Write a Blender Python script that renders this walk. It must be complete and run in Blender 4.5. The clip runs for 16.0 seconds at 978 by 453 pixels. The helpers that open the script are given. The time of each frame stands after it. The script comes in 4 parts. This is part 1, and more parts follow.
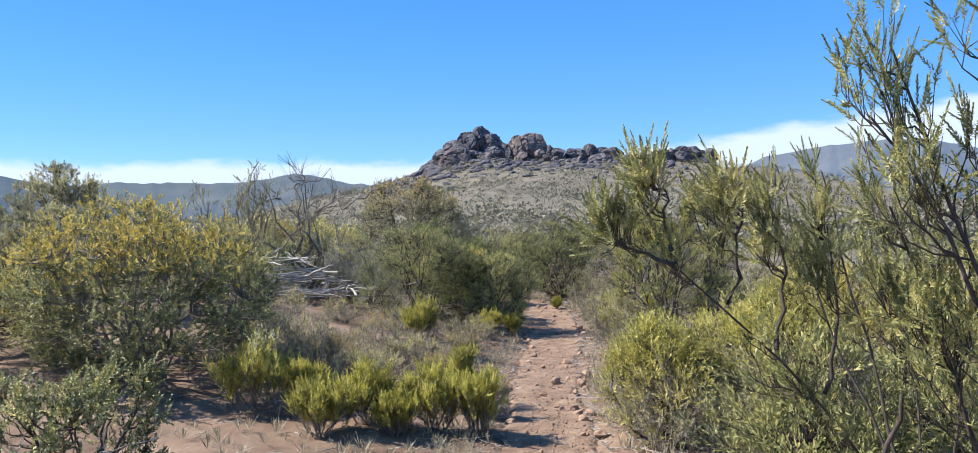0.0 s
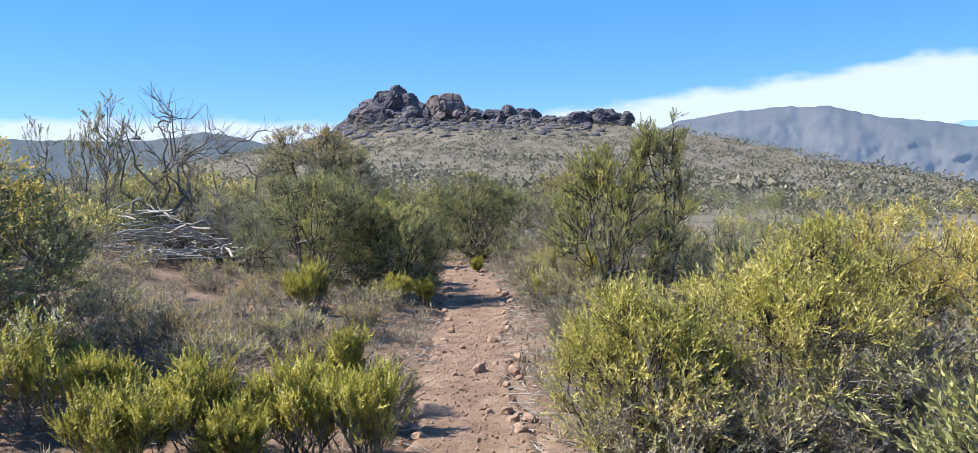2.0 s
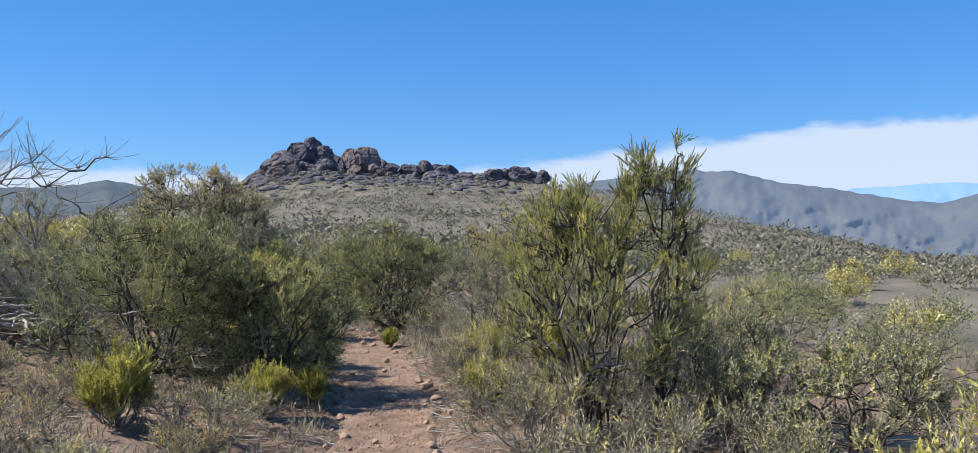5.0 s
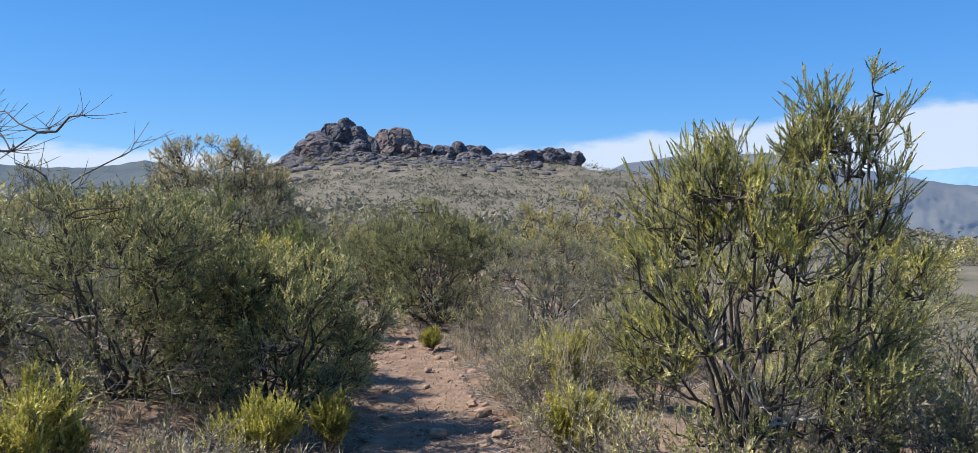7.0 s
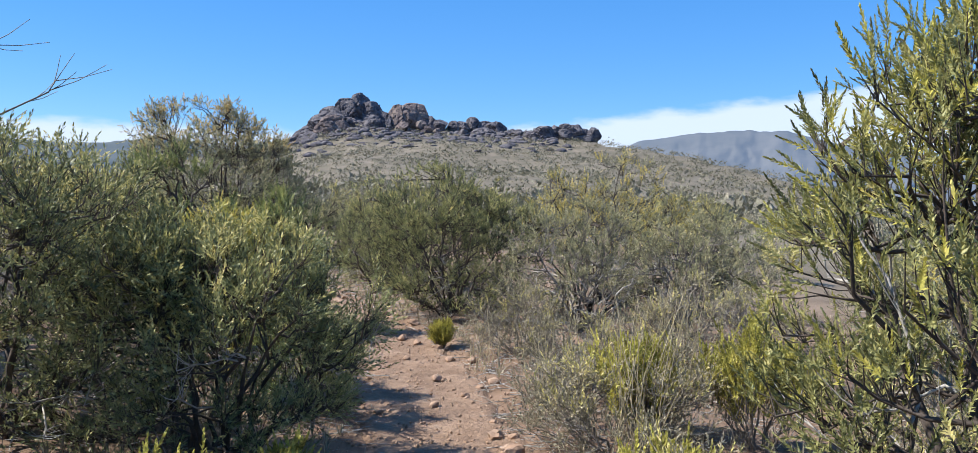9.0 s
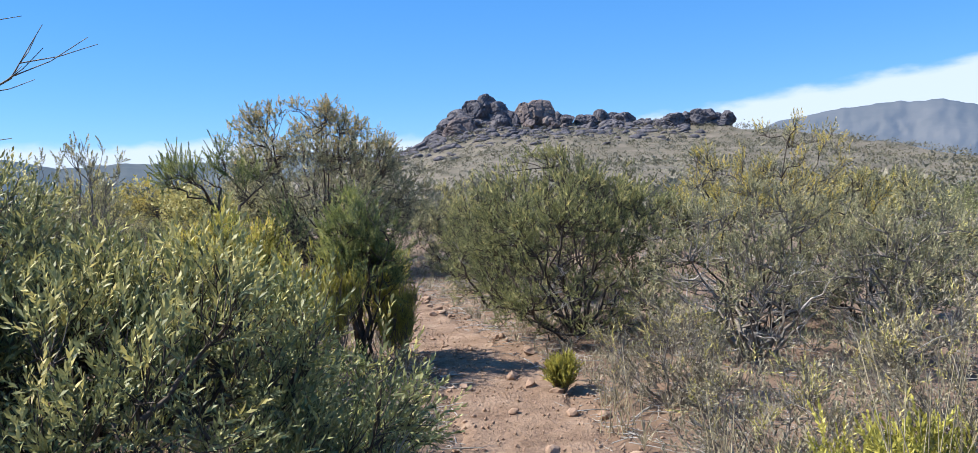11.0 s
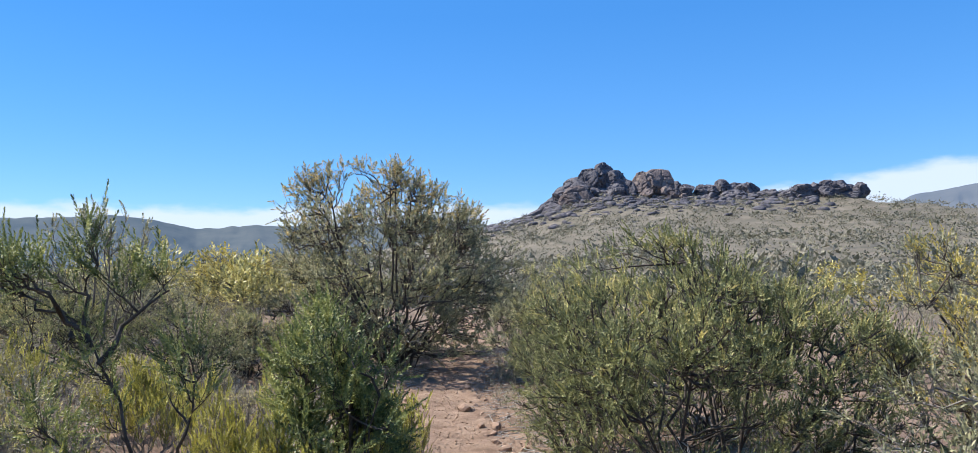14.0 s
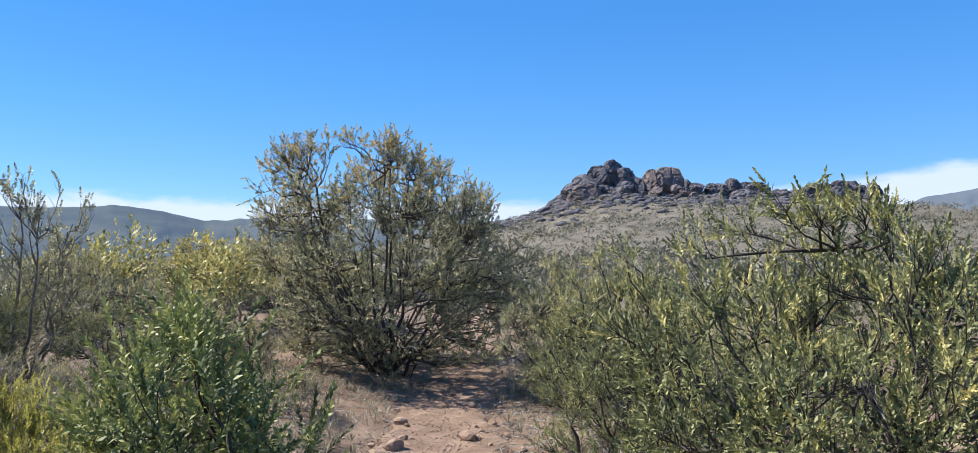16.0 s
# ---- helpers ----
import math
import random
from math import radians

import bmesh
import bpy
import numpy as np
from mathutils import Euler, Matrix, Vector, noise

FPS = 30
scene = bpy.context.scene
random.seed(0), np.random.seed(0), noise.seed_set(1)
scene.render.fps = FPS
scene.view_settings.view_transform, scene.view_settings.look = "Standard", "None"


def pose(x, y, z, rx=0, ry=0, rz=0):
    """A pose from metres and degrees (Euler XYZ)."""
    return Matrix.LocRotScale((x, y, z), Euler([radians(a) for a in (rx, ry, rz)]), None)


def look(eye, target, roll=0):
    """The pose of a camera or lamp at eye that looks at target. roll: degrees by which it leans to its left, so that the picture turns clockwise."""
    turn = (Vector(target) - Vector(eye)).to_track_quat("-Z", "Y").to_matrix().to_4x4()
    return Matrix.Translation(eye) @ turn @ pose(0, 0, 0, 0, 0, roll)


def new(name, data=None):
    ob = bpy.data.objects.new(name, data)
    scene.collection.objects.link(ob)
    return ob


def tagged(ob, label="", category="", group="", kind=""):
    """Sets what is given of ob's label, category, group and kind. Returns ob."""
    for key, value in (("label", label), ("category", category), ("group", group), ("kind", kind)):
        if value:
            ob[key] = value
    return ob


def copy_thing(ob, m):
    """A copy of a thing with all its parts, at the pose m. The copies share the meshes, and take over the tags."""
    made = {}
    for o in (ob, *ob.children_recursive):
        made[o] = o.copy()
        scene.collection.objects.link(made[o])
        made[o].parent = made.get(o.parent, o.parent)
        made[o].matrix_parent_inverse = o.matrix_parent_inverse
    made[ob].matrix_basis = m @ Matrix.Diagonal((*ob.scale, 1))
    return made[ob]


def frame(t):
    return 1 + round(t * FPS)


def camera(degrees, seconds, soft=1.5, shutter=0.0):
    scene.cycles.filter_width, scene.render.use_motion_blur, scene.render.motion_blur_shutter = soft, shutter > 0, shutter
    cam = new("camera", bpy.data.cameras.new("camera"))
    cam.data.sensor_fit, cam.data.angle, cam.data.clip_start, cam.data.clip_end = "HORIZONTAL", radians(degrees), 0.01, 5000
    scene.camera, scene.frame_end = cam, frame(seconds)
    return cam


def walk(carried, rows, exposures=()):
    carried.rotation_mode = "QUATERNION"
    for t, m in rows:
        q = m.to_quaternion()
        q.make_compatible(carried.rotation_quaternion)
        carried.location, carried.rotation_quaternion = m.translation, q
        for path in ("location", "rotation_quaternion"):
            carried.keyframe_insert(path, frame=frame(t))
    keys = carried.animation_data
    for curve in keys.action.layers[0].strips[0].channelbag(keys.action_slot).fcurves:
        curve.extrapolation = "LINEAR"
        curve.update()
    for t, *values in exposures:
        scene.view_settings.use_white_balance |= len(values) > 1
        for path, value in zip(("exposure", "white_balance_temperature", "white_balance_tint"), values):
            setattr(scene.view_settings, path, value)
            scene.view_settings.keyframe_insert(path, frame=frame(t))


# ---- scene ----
cam = camera(62.0, 16.0, soft=0.4)
PATH = [
    (0, (-0.531, 0.582, 1.717), (-0.515, 2.582, 1.719), -1.1),
    (0.5, (-0.445, 1.181, 1.656), (-0.308, 3.176, 1.627), -0.9),
    (1, (-0.422, 1.792, 1.604), (-0.292, 3.788, 1.61), -0.8),
    (1.5, (-0.439, 2.332, 1.567), (-0.23, 4.321, 1.541), -0.7),
    (2, (-0.392, 2.838, 1.512), (-0.176, 4.824, 1.417), -0.8),
    (2.5, (-0.397, 3.288, 1.454), (-0.186, 5.266, 1.245), -1.0),
    (3, (-0.294, 3.778, 1.462), (0.055, 5.738, 1.272), -0.4),
    (3.5, (-0.182, 4.264, 1.489), (0.274, 6.21, 1.439), -0.2),
    (4, (-0.134, 4.767, 1.501), (0.412, 6.691, 1.496), 0.0),
    (4.5, (-0.122, 5.295, 1.469), (0.366, 7.234, 1.511), -0.0),
    (7, (-0.017, 7.913, 1.468), (0.328, 9.883, 1.465), 0.6),
    (7.5, (0.018, 8.372, 1.458), (0.366, 10.341, 1.414), 0.5),
    (8, (0.081, 8.829, 1.438), (0.464, 10.791, 1.382), 0.4),
    (10.3, (0.479, 11.058, 1.34), (0.558, 13.054, 1.234), -1.6),
    (10.5, (0.529, 11.26, 1.36), (0.57, 13.254, 1.212), -2.6),
    (11, (0.54, 11.728, 1.358), (0.527, 13.727, 1.294), -2.5),
    (11.5, (0.554, 12.257, 1.32), (0.432, 14.253, 1.346), -2.6),
    (12, (0.555, 12.764, 1.325), (0.459, 14.762, 1.353), -2.1),
    (12.5, (0.587, 13.235, 1.422), (0.575, 15.231, 1.539), -1.7),
    (13, (0.658, 13.668, 1.588), (0.666, 15.662, 1.751), -1.3),
    (13.5, (0.67, 14.143, 1.618), (0.625, 16.139, 1.728), -1.1),
    (14, (0.744, 14.608, 1.619), (0.455, 16.584, 1.729), -0.9),
    (14.5, (0.676, 15.08, 1.574), (0.062, 16.983, 1.641), -1.0),
    (15, (0.578, 15.603, 1.586), (-0.078, 17.491, 1.657), -1.0),
    (15.5, (0.5, 16.077, 1.589), (0.03, 18.019, 1.671), 0.1),
    (16, (0.399, 16.562, 1.585), (0.092, 18.536, 1.686), -0.0),
]
walk(cam, [(t, look(eye, target, roll)) for t, eye, target, roll in PATH],
     exposures=[(0, 1.04), (1.5, 1.04), (3.5, 0.86), (4.5, 0.7), (7, 0.72), (8, 0.88), (10.5, 0.96), (12.5, 0.98), (14.5, 0.92), (16, 0.92)])


# ---- light ----
SUN_AZ, SUN_EL = -84.0, 46.0          # degrees, azimuth from +y towards +x
sun_way = Vector((math.sin(radians(SUN_AZ)) * math.cos(radians(SUN_EL)),
                  math.cos(radians(SUN_AZ)) * math.cos(radians(SUN_EL)), math.sin(radians(SUN_EL))))
sun_data = bpy.data.lights.new("sun", "SUN")
sun_data.energy, sun_data.angle, sun_data.color = 5.0, radians(0.53), (1.0, 0.95, 0.87)
sun = new("sun", sun_data)
sun.matrix_world = look(sun_way * 60, (0, 0, 0))


def build_world():
    world = bpy.data.worlds.new("world")
    world.use_nodes = True
    scene.world = world
    nt = world.node_tree
    nt.nodes.clear()
    n, link = nt.nodes.new, nt.links.new
    sky = n("ShaderNodeTexSky")
    sky.sky_type, sky.sun_disc = "NISHITA", False
    sky.sun_elevation, sky.sun_rotation = radians(SUN_EL), radians(SUN_AZ)
    sky.altitude, sky.air_density, sky.dust_density, sky.ozone_density = 900, 1.0, 0.1, 4.0
    co = n("ShaderNodeTexCoord")
    sep = n("ShaderNodeSeparateXYZ")
    link(co.outputs["Generated"], sep.inputs[0])

    def calc(op, a, b=None, c=None):
        m = n("ShaderNodeMath")
        m.operation = op
        for slot, v in enumerate((a, b, c)):
            if v is None:
                continue
            if isinstance(v, (int, float)):
                m.inputs[slot].default_value = v
            else:
                link(v, m.inputs[slot])
        return m.outputs[0]

    az = calc("MULTIPLY", calc("ARCTAN2", sep.outputs[0], sep.outputs[1]), 57.2958)
    el = calc("MULTIPLY", calc("ARCSINE", sep.outputs[2]), 57.2958)
    top = n("ShaderNodeMapRange")
    for i, v in ((1, 5.0), (2, 36.0), (3, 4.6), (4, 7.9)):
        top.inputs[i].default_value = v
    link(az, top.inputs[0])
    stretch = n("ShaderNodeMapping")
    stretch.inputs["Scale"].default_value = (1, 1, 3.0)
    link(co.outputs["Generated"], stretch.inputs["Vector"])
    puffs = n("ShaderNodeTexNoise")
    puffs.inputs["Scale"].default_value, puffs.inputs["Detail"].default_value = 24, 6
    link(stretch.outputs[0], puffs.inputs["Vector"])
    wide = n("ShaderNodeTexNoise")
    wide.inputs["Scale"].default_value, wide.inputs["Detail"].default_value = 5, 3
    link(stretch.outputs[0], wide.inputs["Vector"])
    edge = calc("ADD", calc("SUBTRACT", top.outputs[0], el),
                calc("ADD", calc("MULTIPLY_ADD", puffs.outputs[0], 1.3, -0.65), calc("MULTIPLY_ADD", wide.outputs[0], 0.9, -0.45)))
    cover = n("ShaderNodeMapRange")
    cover.interpolation_type = "SMOOTHSTEP"
    for i, v in ((1, -0.35), (2, 0.55), (3, 0.0), (4, 0.9)):
        cover.inputs[i].default_value = v
    link(edge, cover.inputs[0])
    mix = n("ShaderNodeMix")
    mix.data_type = "RGBA"
    link(cover.outputs[0], mix.inputs["Factor"])
    deep = n("ShaderNodeHueSaturation")
    deep.inputs["Hue"].default_value, deep.inputs["Saturation"].default_value, deep.inputs["Value"].default_value = 0.505, 1.36, 1.22
    link(sky.outputs[0], deep.inputs["Color"])
    even = n("ShaderNodeValToRGB")
    even.color_ramp.elements[0].color, even.color_ramp.elements[1].color = (0.185, 0.46, 0.93, 1), (0.092, 0.315, 0.8, 1)
    even.color_ramp.elements[1].position = 0.3
    link(sep.outputs[2], even.inputs[0])
    lift = n("ShaderNodeVectorMath")
    lift.operation = "SCALE"
    lift.inputs["Scale"].default_value = 7.4
    link(even.outputs[0], lift.inputs[0])
    calm = n("ShaderNodeMix")
    calm.data_type = "RGBA"
    calm.inputs["Factor"].default_value = 0.6
    link(deep.outputs[0], calm.inputs["A"])
    link(lift.outputs[0], calm.inputs["B"])
    link(calm.outputs["Result"], mix.inputs["A"])
    mix.inputs["B"].default_value = (5.2, 6.0, 7.3, 1)
    back = n("ShaderNodeBackground")
    back.inputs["Strength"].default_value = 0.083
    link(mix.outputs["Result"], back.inputs["Color"])
    out = n("ShaderNodeOutputWorld")
    link(back.outputs[0], out.inputs[0])


build_world()


# ---- materials ----
def shader(name):
    m = bpy.data.materials.new(name)
    m.use_nodes = True
    nt = m.node_tree
    return m, nt, nt.nodes["Principled BSDF"], nt.nodes["Material Output"]


def ramp_node(nt, stops):
    r = nt.nodes.new("ShaderNodeValToRGB")
    while len(r.color_ramp.elements) < len(stops):
        r.color_ramp.elements.new(0.5)
    for e, (p, c) in zip(r.color_ramp.elements, stops):
        e.position, e.color = p, (*c, 1)
    return r


def noise_node(nt, scale, detail=5, rough=0.6, coords="Object"):
    co = nt.nodes.new("ShaderNodeTexCoord") if coords != "Position" else nt.nodes.new("ShaderNodeNewGeometry")
    t = nt.nodes.new("ShaderNodeTexNoise")
    t.inputs["Scale"].default_value, t.inputs["Detail"].default_value, t.inputs["Roughness"].default_value = scale, detail, rough
    nt.links.new(co.outputs[coords], t.inputs["Vector"])
    return t


def leaf_material(name, colors, through_light=0.3, rough=0.55):
    """Leaves: each leaf its own tone, and slow drifts of tone through the crown."""
    m, nt, p, out = shader(name)
    geo = nt.nodes.new("ShaderNodeNewGeometry")
    drift, patch = noise_node(nt, 1.7, 2, 0.5, "Position"), noise_node(nt, 11.0, 2, 0.5, "Position")
    value = None
    for source, gain, shift in ((geo.outputs["Random Per Island"], 0.3, -0.15), (drift.outputs[0], 1.0, -0.5), (patch.outputs[0], 2.3, -0.72)):
        m1 = nt.nodes.new("ShaderNodeMath")
        m1.operation = "MULTIPLY_ADD"
        m1.inputs[1].default_value, m1.inputs[2].default_value = gain, shift
        nt.links.new(source, m1.inputs[0])
        if value is not None:
            m2 = nt.nodes.new("ShaderNodeMath")
            nt.links.new(value, m2.inputs[0])
            nt.links.new(m1.outputs[0], m2.inputs[1])
            value = m2.outputs[0]
        else:
            value = m1.outputs[0]
    r = ramp_node(nt, [(i / (len(colors) - 1), c) for i, c in enumerate(colors)])
    nt.links.new(value, r.inputs[0])
    nt.links.new(r.outputs[0], p.inputs["Base Color"])
    p.inputs["Roughness"].default_value = rough
    p.inputs["Specular IOR Level"].default_value = 0.35
    tr = nt.nodes.new("ShaderNodeBsdfTranslucent")
    nt.links.new(r.outputs[0], tr.inputs["Color"])
    mix = nt.nodes.new("ShaderNodeMixShader")
    mix.inputs[0].default_value = through_light
    nt.links.new(p.outputs[0], mix.inputs[1])
    nt.links.new(tr.outputs[0], mix.inputs[2])
    nt.links.new(mix.outputs[0], out.inputs[0])
    return m


def solid_material(name, colors, scale, rough=0.85, bump=0.3, bump_scale=None, depth=0.02, coords="Position", detail=7):
    """Stone, bark and earth: tones by noise at two scales, with fine relief."""
    m, nt, p, _ = shader(name)
    a, b = noise_node(nt, scale, detail, 0.62, coords), noise_node(nt, scale * 9.3, 4, 0.6, coords)
    add = nt.nodes.new("ShaderNodeMath")
    add.operation = "MULTIPLY_ADD"
    add.inputs[1].default_value = 0.45
    nt.links.new(b.outputs[0], add.inputs[0])
    sub = nt.nodes.new("ShaderNodeMath")
    sub.operation = "MULTIPLY_ADD"
    sub.inputs[1].default_value, sub.inputs[2].default_value = 1.3, -0.38
    nt.links.new(a.outputs[0], sub.inputs[0])
    nt.links.new(sub.outputs[0], add.inputs[2])
    r = ramp_node(nt, [(0.12 + 0.76 * i / (len(colors) - 1), c) for i, c in enumerate(colors)])
    nt.links.new(add.outputs[0], r.inputs[0])
    nt.links.new(r.outputs[0], p.inputs["Base Color"])
    p.inputs["Roughness"].default_value = rough
    p.inputs["Specular IOR Level"].default_value = 0.25
    fine = noise_node(nt, bump_scale or scale * 6, 6, 0.65, coords)
    bp = nt.nodes.new("ShaderNodeBump")
    bp.inputs["Strength"].default_value, bp.inputs["Distance"].default_value = bump, depth
    nt.links.new(fine.outputs[0], bp.inputs["Height"])
    nt.links.new(bp.outputs[0], p.inputs["Normal"])
    return m


LEAF = {
    "olive": leaf_material("olive_leaf", [(0.139, 0.130, 0.052), (0.394, 0.354, 0.128), (0.592, 0.522, 0.191), (0.780, 0.650, 0.302)], 0.26),
    "dark": leaf_material("dark_leaf", [(0.069, 0.079, 0.043), (0.187, 0.202, 0.086), (0.322, 0.322, 0.134), (0.537, 0.483, 0.215)], 0.22),
    "heath": leaf_material("heath_leaf", [(0.168, 0.162, 0.039), (0.358, 0.330, 0.078), (0.538, 0.493, 0.118), (0.717, 0.627, 0.213)], 0.32),
    "yellow": leaf_material("yellow_tip_leaf", [(0.24, 0.2, 0.05), (0.48, 0.38, 0.085), (0.64, 0.5, 0.12), (0.72, 0.59, 0.21)], 0.4),
    "grey": leaf_material("grey_leaf", [(0.12, 0.108, 0.075), (0.24, 0.215, 0.145), (0.36, 0.32, 0.215), (0.5, 0.44, 0.31)], 0.18),
    "oak": leaf_material("oak_leaf", [(0.096, 0.101, 0.067), (0.240, 0.238, 0.134), (0.384, 0.360, 0.192), (0.576, 0.492, 0.288)], 0.22),
    "rust": leaf_material("rust_leaf", [(0.3, 0.21, 0.09), (0.5, 0.37, 0.14), (0.66, 0.53, 0.24)], 0.36),
    "fern": leaf_material("feathery_leaf", [(0.057, 0.080, 0.033), (0.156, 0.189, 0.066), (0.292, 0.312, 0.099), (0.471, 0.453, 0.161)], 0.24),
    "green": leaf_material("green_olive_leaf", [(0.085, 0.095, 0.04), (0.23, 0.235, 0.09), (0.38, 0.365, 0.14), (0.56, 0.49, 0.21)], 0.24),
    "white": leaf_material("pale_flower", [(0.45, 0.43, 0.24), (0.6, 0.57, 0.38), (0.7, 0.67, 0.5)], 0.2),
}
BARK = solid_material("dark_bark", [(0.03, 0.024, 0.02), (0.075, 0.06, 0.05), (0.14, 0.115, 0.095)], 14, 0.9, 0.5, 90, 0.01)
GREY_BARK = solid_material("grey_bark", [(0.08, 0.07, 0.06), (0.17, 0.15, 0.13), (0.29, 0.26, 0.22)], 12, 0.9, 0.5, 80, 0.01)
DEAD_WOOD = solid_material("weathered_dead_wood", [(0.16, 0.145, 0.13), (0.33, 0.31, 0.28), (0.52, 0.49, 0.45)], 9, 0.85, 0.5, 90, 0.01)
SOIL = solid_material("stony_soil", [(0.085, 0.05, 0.032), (0.19, 0.115, 0.07), (0.3, 0.2, 0.13), (0.4, 0.3, 0.21)], 1.6, 0.95, 0.6, 26, 0.03)
TRAIL = solid_material("packed_red_earth", [(0.12, 0.075, 0.05), (0.215, 0.14, 0.095), (0.3, 0.205, 0.142), (0.44, 0.33, 0.24)], 3.4, 0.95, 1.0, 34, 0.03)
STONE = solid_material("ochre_stone", [(0.15, 0.095, 0.065), (0.3, 0.2, 0.14), (0.45, 0.33, 0.24)], 9, 0.9, 0.5, 60, 0.01)
CRAG = solid_material("lichen_crag", [(0.03, 0.03, 0.04), (0.085, 0.08, 0.092), (0.14, 0.13, 0.14), (0.24, 0.215, 0.205)], 0.36, 0.95, 1.0, 0.9, 0.7)
RED_CRAG = solid_material("reddish_crag", [(0.042, 0.036, 0.042), (0.12, 0.098, 0.098), (0.19, 0.152, 0.138), (0.27, 0.232, 0.2)], 0.36, 0.95, 1.0, 0.9, 0.7)
SCRUB = leaf_material("hill_scrub", [(0.084, 0.087, 0.059), (0.147, 0.140, 0.092), (0.217, 0.196, 0.132), (0.294, 0.259, 0.175)], 0.15)


def ground_material():
    """Bare soil close by, passing into dry scrubby slopes further off."""
    m, nt, p, _ = shader("ground_cover")
    geo = nt.nodes.new("ShaderNodeNewGeometry")
    soil = noise_node(nt, 1.1, 8, 0.65, "Position")
    rs = ramp_node(nt, [(0.25, (0.085, 0.056, 0.038)), (0.45, (0.17, 0.112, 0.077)), (0.6, (0.25, 0.172, 0.12)), (0.78, (0.36, 0.275, 0.2))])
    nt.links.new(soil.outputs[0], rs.inputs[0])
    slope = noise_node(nt, 0.16, 11, 0.75, "Position")
    rl = ramp_node(nt, [(0.3, (0.085, 0.077, 0.056)), (0.5, (0.145, 0.126, 0.094)), (0.7, (0.225, 0.188, 0.142))])
    nt.links.new(slope.outputs[0], rl.inputs[0])
    sep = nt.nodes.new("ShaderNodeSeparateXYZ")
    nt.links.new(geo.outputs["Position"], sep.inputs[0])
    far = nt.nodes.new("ShaderNodeMapRange")
    far.inputs[1].default_value, far.inputs[2].default_value = 26, 55
    nt.links.new(sep.outputs[1], far.inputs[0])
    side = nt.nodes.new("ShaderNodeMath")
    side.operation = "ABSOLUTE"
    nt.links.new(sep.outputs[0], side.inputs[0])
    wide = nt.nodes.new("ShaderNodeMapRange")
    wide.inputs[1].default_value, wide.inputs[2].default_value = 4.5, 13
    nt.links.new(side.outputs[0], wide.inputs[0])
    both = nt.nodes.new("ShaderNodeMath")
    both.operation = "MAXIMUM"
    nt.links.new(far.outputs[0], both.inputs[0])
    nt.links.new(wide.outputs[0], both.inputs[1])
    mix = nt.nodes.new("ShaderNodeMix")
    mix.data_type = "RGBA"
    nt.links.new(both.outputs[0], mix.inputs["Factor"])
    nt.links.new(rs.outputs[0], mix.inputs["A"])
    nt.links.new(rl.outputs[0], mix.inputs["B"])
    nt.links.new(mix.outputs["Result"], p.inputs["Base Color"])
    p.inputs["Roughness"].default_value, p.inputs["Specular IOR Level"].default_value = 0.95, 0.2
    fine = noise_node(nt, 22, 8, 0.7, "Position")
    bp = nt.nodes.new("ShaderNodeBump")
    bp.inputs["Strength"].default_value, bp.inputs["Distance"].default_value = 0.7, 0.03
    nt.links.new(fine.outputs[0], bp.inputs["Height"])
    nt.links.new(bp.outputs[0], p.inputs["Normal"])
    return m


def painted_haze_material(name, low, high, haze_glow, amount):
    """Far mountains; blue emission stands in for the haze of kilometres of air."""
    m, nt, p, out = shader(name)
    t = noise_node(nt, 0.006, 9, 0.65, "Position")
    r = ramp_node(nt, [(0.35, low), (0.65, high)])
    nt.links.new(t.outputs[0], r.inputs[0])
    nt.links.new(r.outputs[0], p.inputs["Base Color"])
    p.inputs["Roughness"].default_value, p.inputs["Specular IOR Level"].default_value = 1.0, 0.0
    # haze painted in: the rock itself gives off a dim blue
    p.inputs["Emission Color"].default_value = (*haze_glow, 1)
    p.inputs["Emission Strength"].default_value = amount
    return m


GROUND = ground_material()
FAR_RIGHT = painted_haze_material("haze_glow_mountain", (0.066, 0.064, 0.056), (0.09, 0.085, 0.076), (0.14, 0.25, 0.46), 0.3)
# its pale blue is haze put in as strong emission
FAR_BLUE = painted_haze_material("haze_glow_range", (0.05, 0.06, 0.07), (0.08, 0.09, 0.1), (0.2, 0.42, 0.75), 0.75)
# scrub colours, with blue haze added over them as weak emission
FAR_LEFT = painted_haze_material("scrubby_range_haze_glow", (0.03, 0.036, 0.034), (0.08, 0.08, 0.066), (0.13, 0.22, 0.38), 0.26)


# ---- helpers of this scene ----
def mesh_from(name, verts, faces, material, smooth=False):
    """A mesh from an (n, 3) array and an (m, 3 or 4) array of corners."""
    me = bpy.data.meshes.new(name)
    verts, faces = np.asarray(verts, dtype=np.float32), np.asarray(faces, dtype=np.int32)
    k = faces.shape[1]
    me.vertices.add(len(verts))
    me.vertices.foreach_set("co", verts.ravel())
    me.loops.add(faces.size)
    me.loops.foreach_set("vertex_index", faces.ravel())
    me.polygons.add(len(faces))
    me.polygons.foreach_set("loop_start", np.arange(0, faces.size, k, dtype=np.int32))
    if smooth:
        me.polygons.foreach_set("use_smooth", np.ones(len(faces), dtype=bool))
    me.update(calc_edges=True)
    me.materials.append(material)
    return me


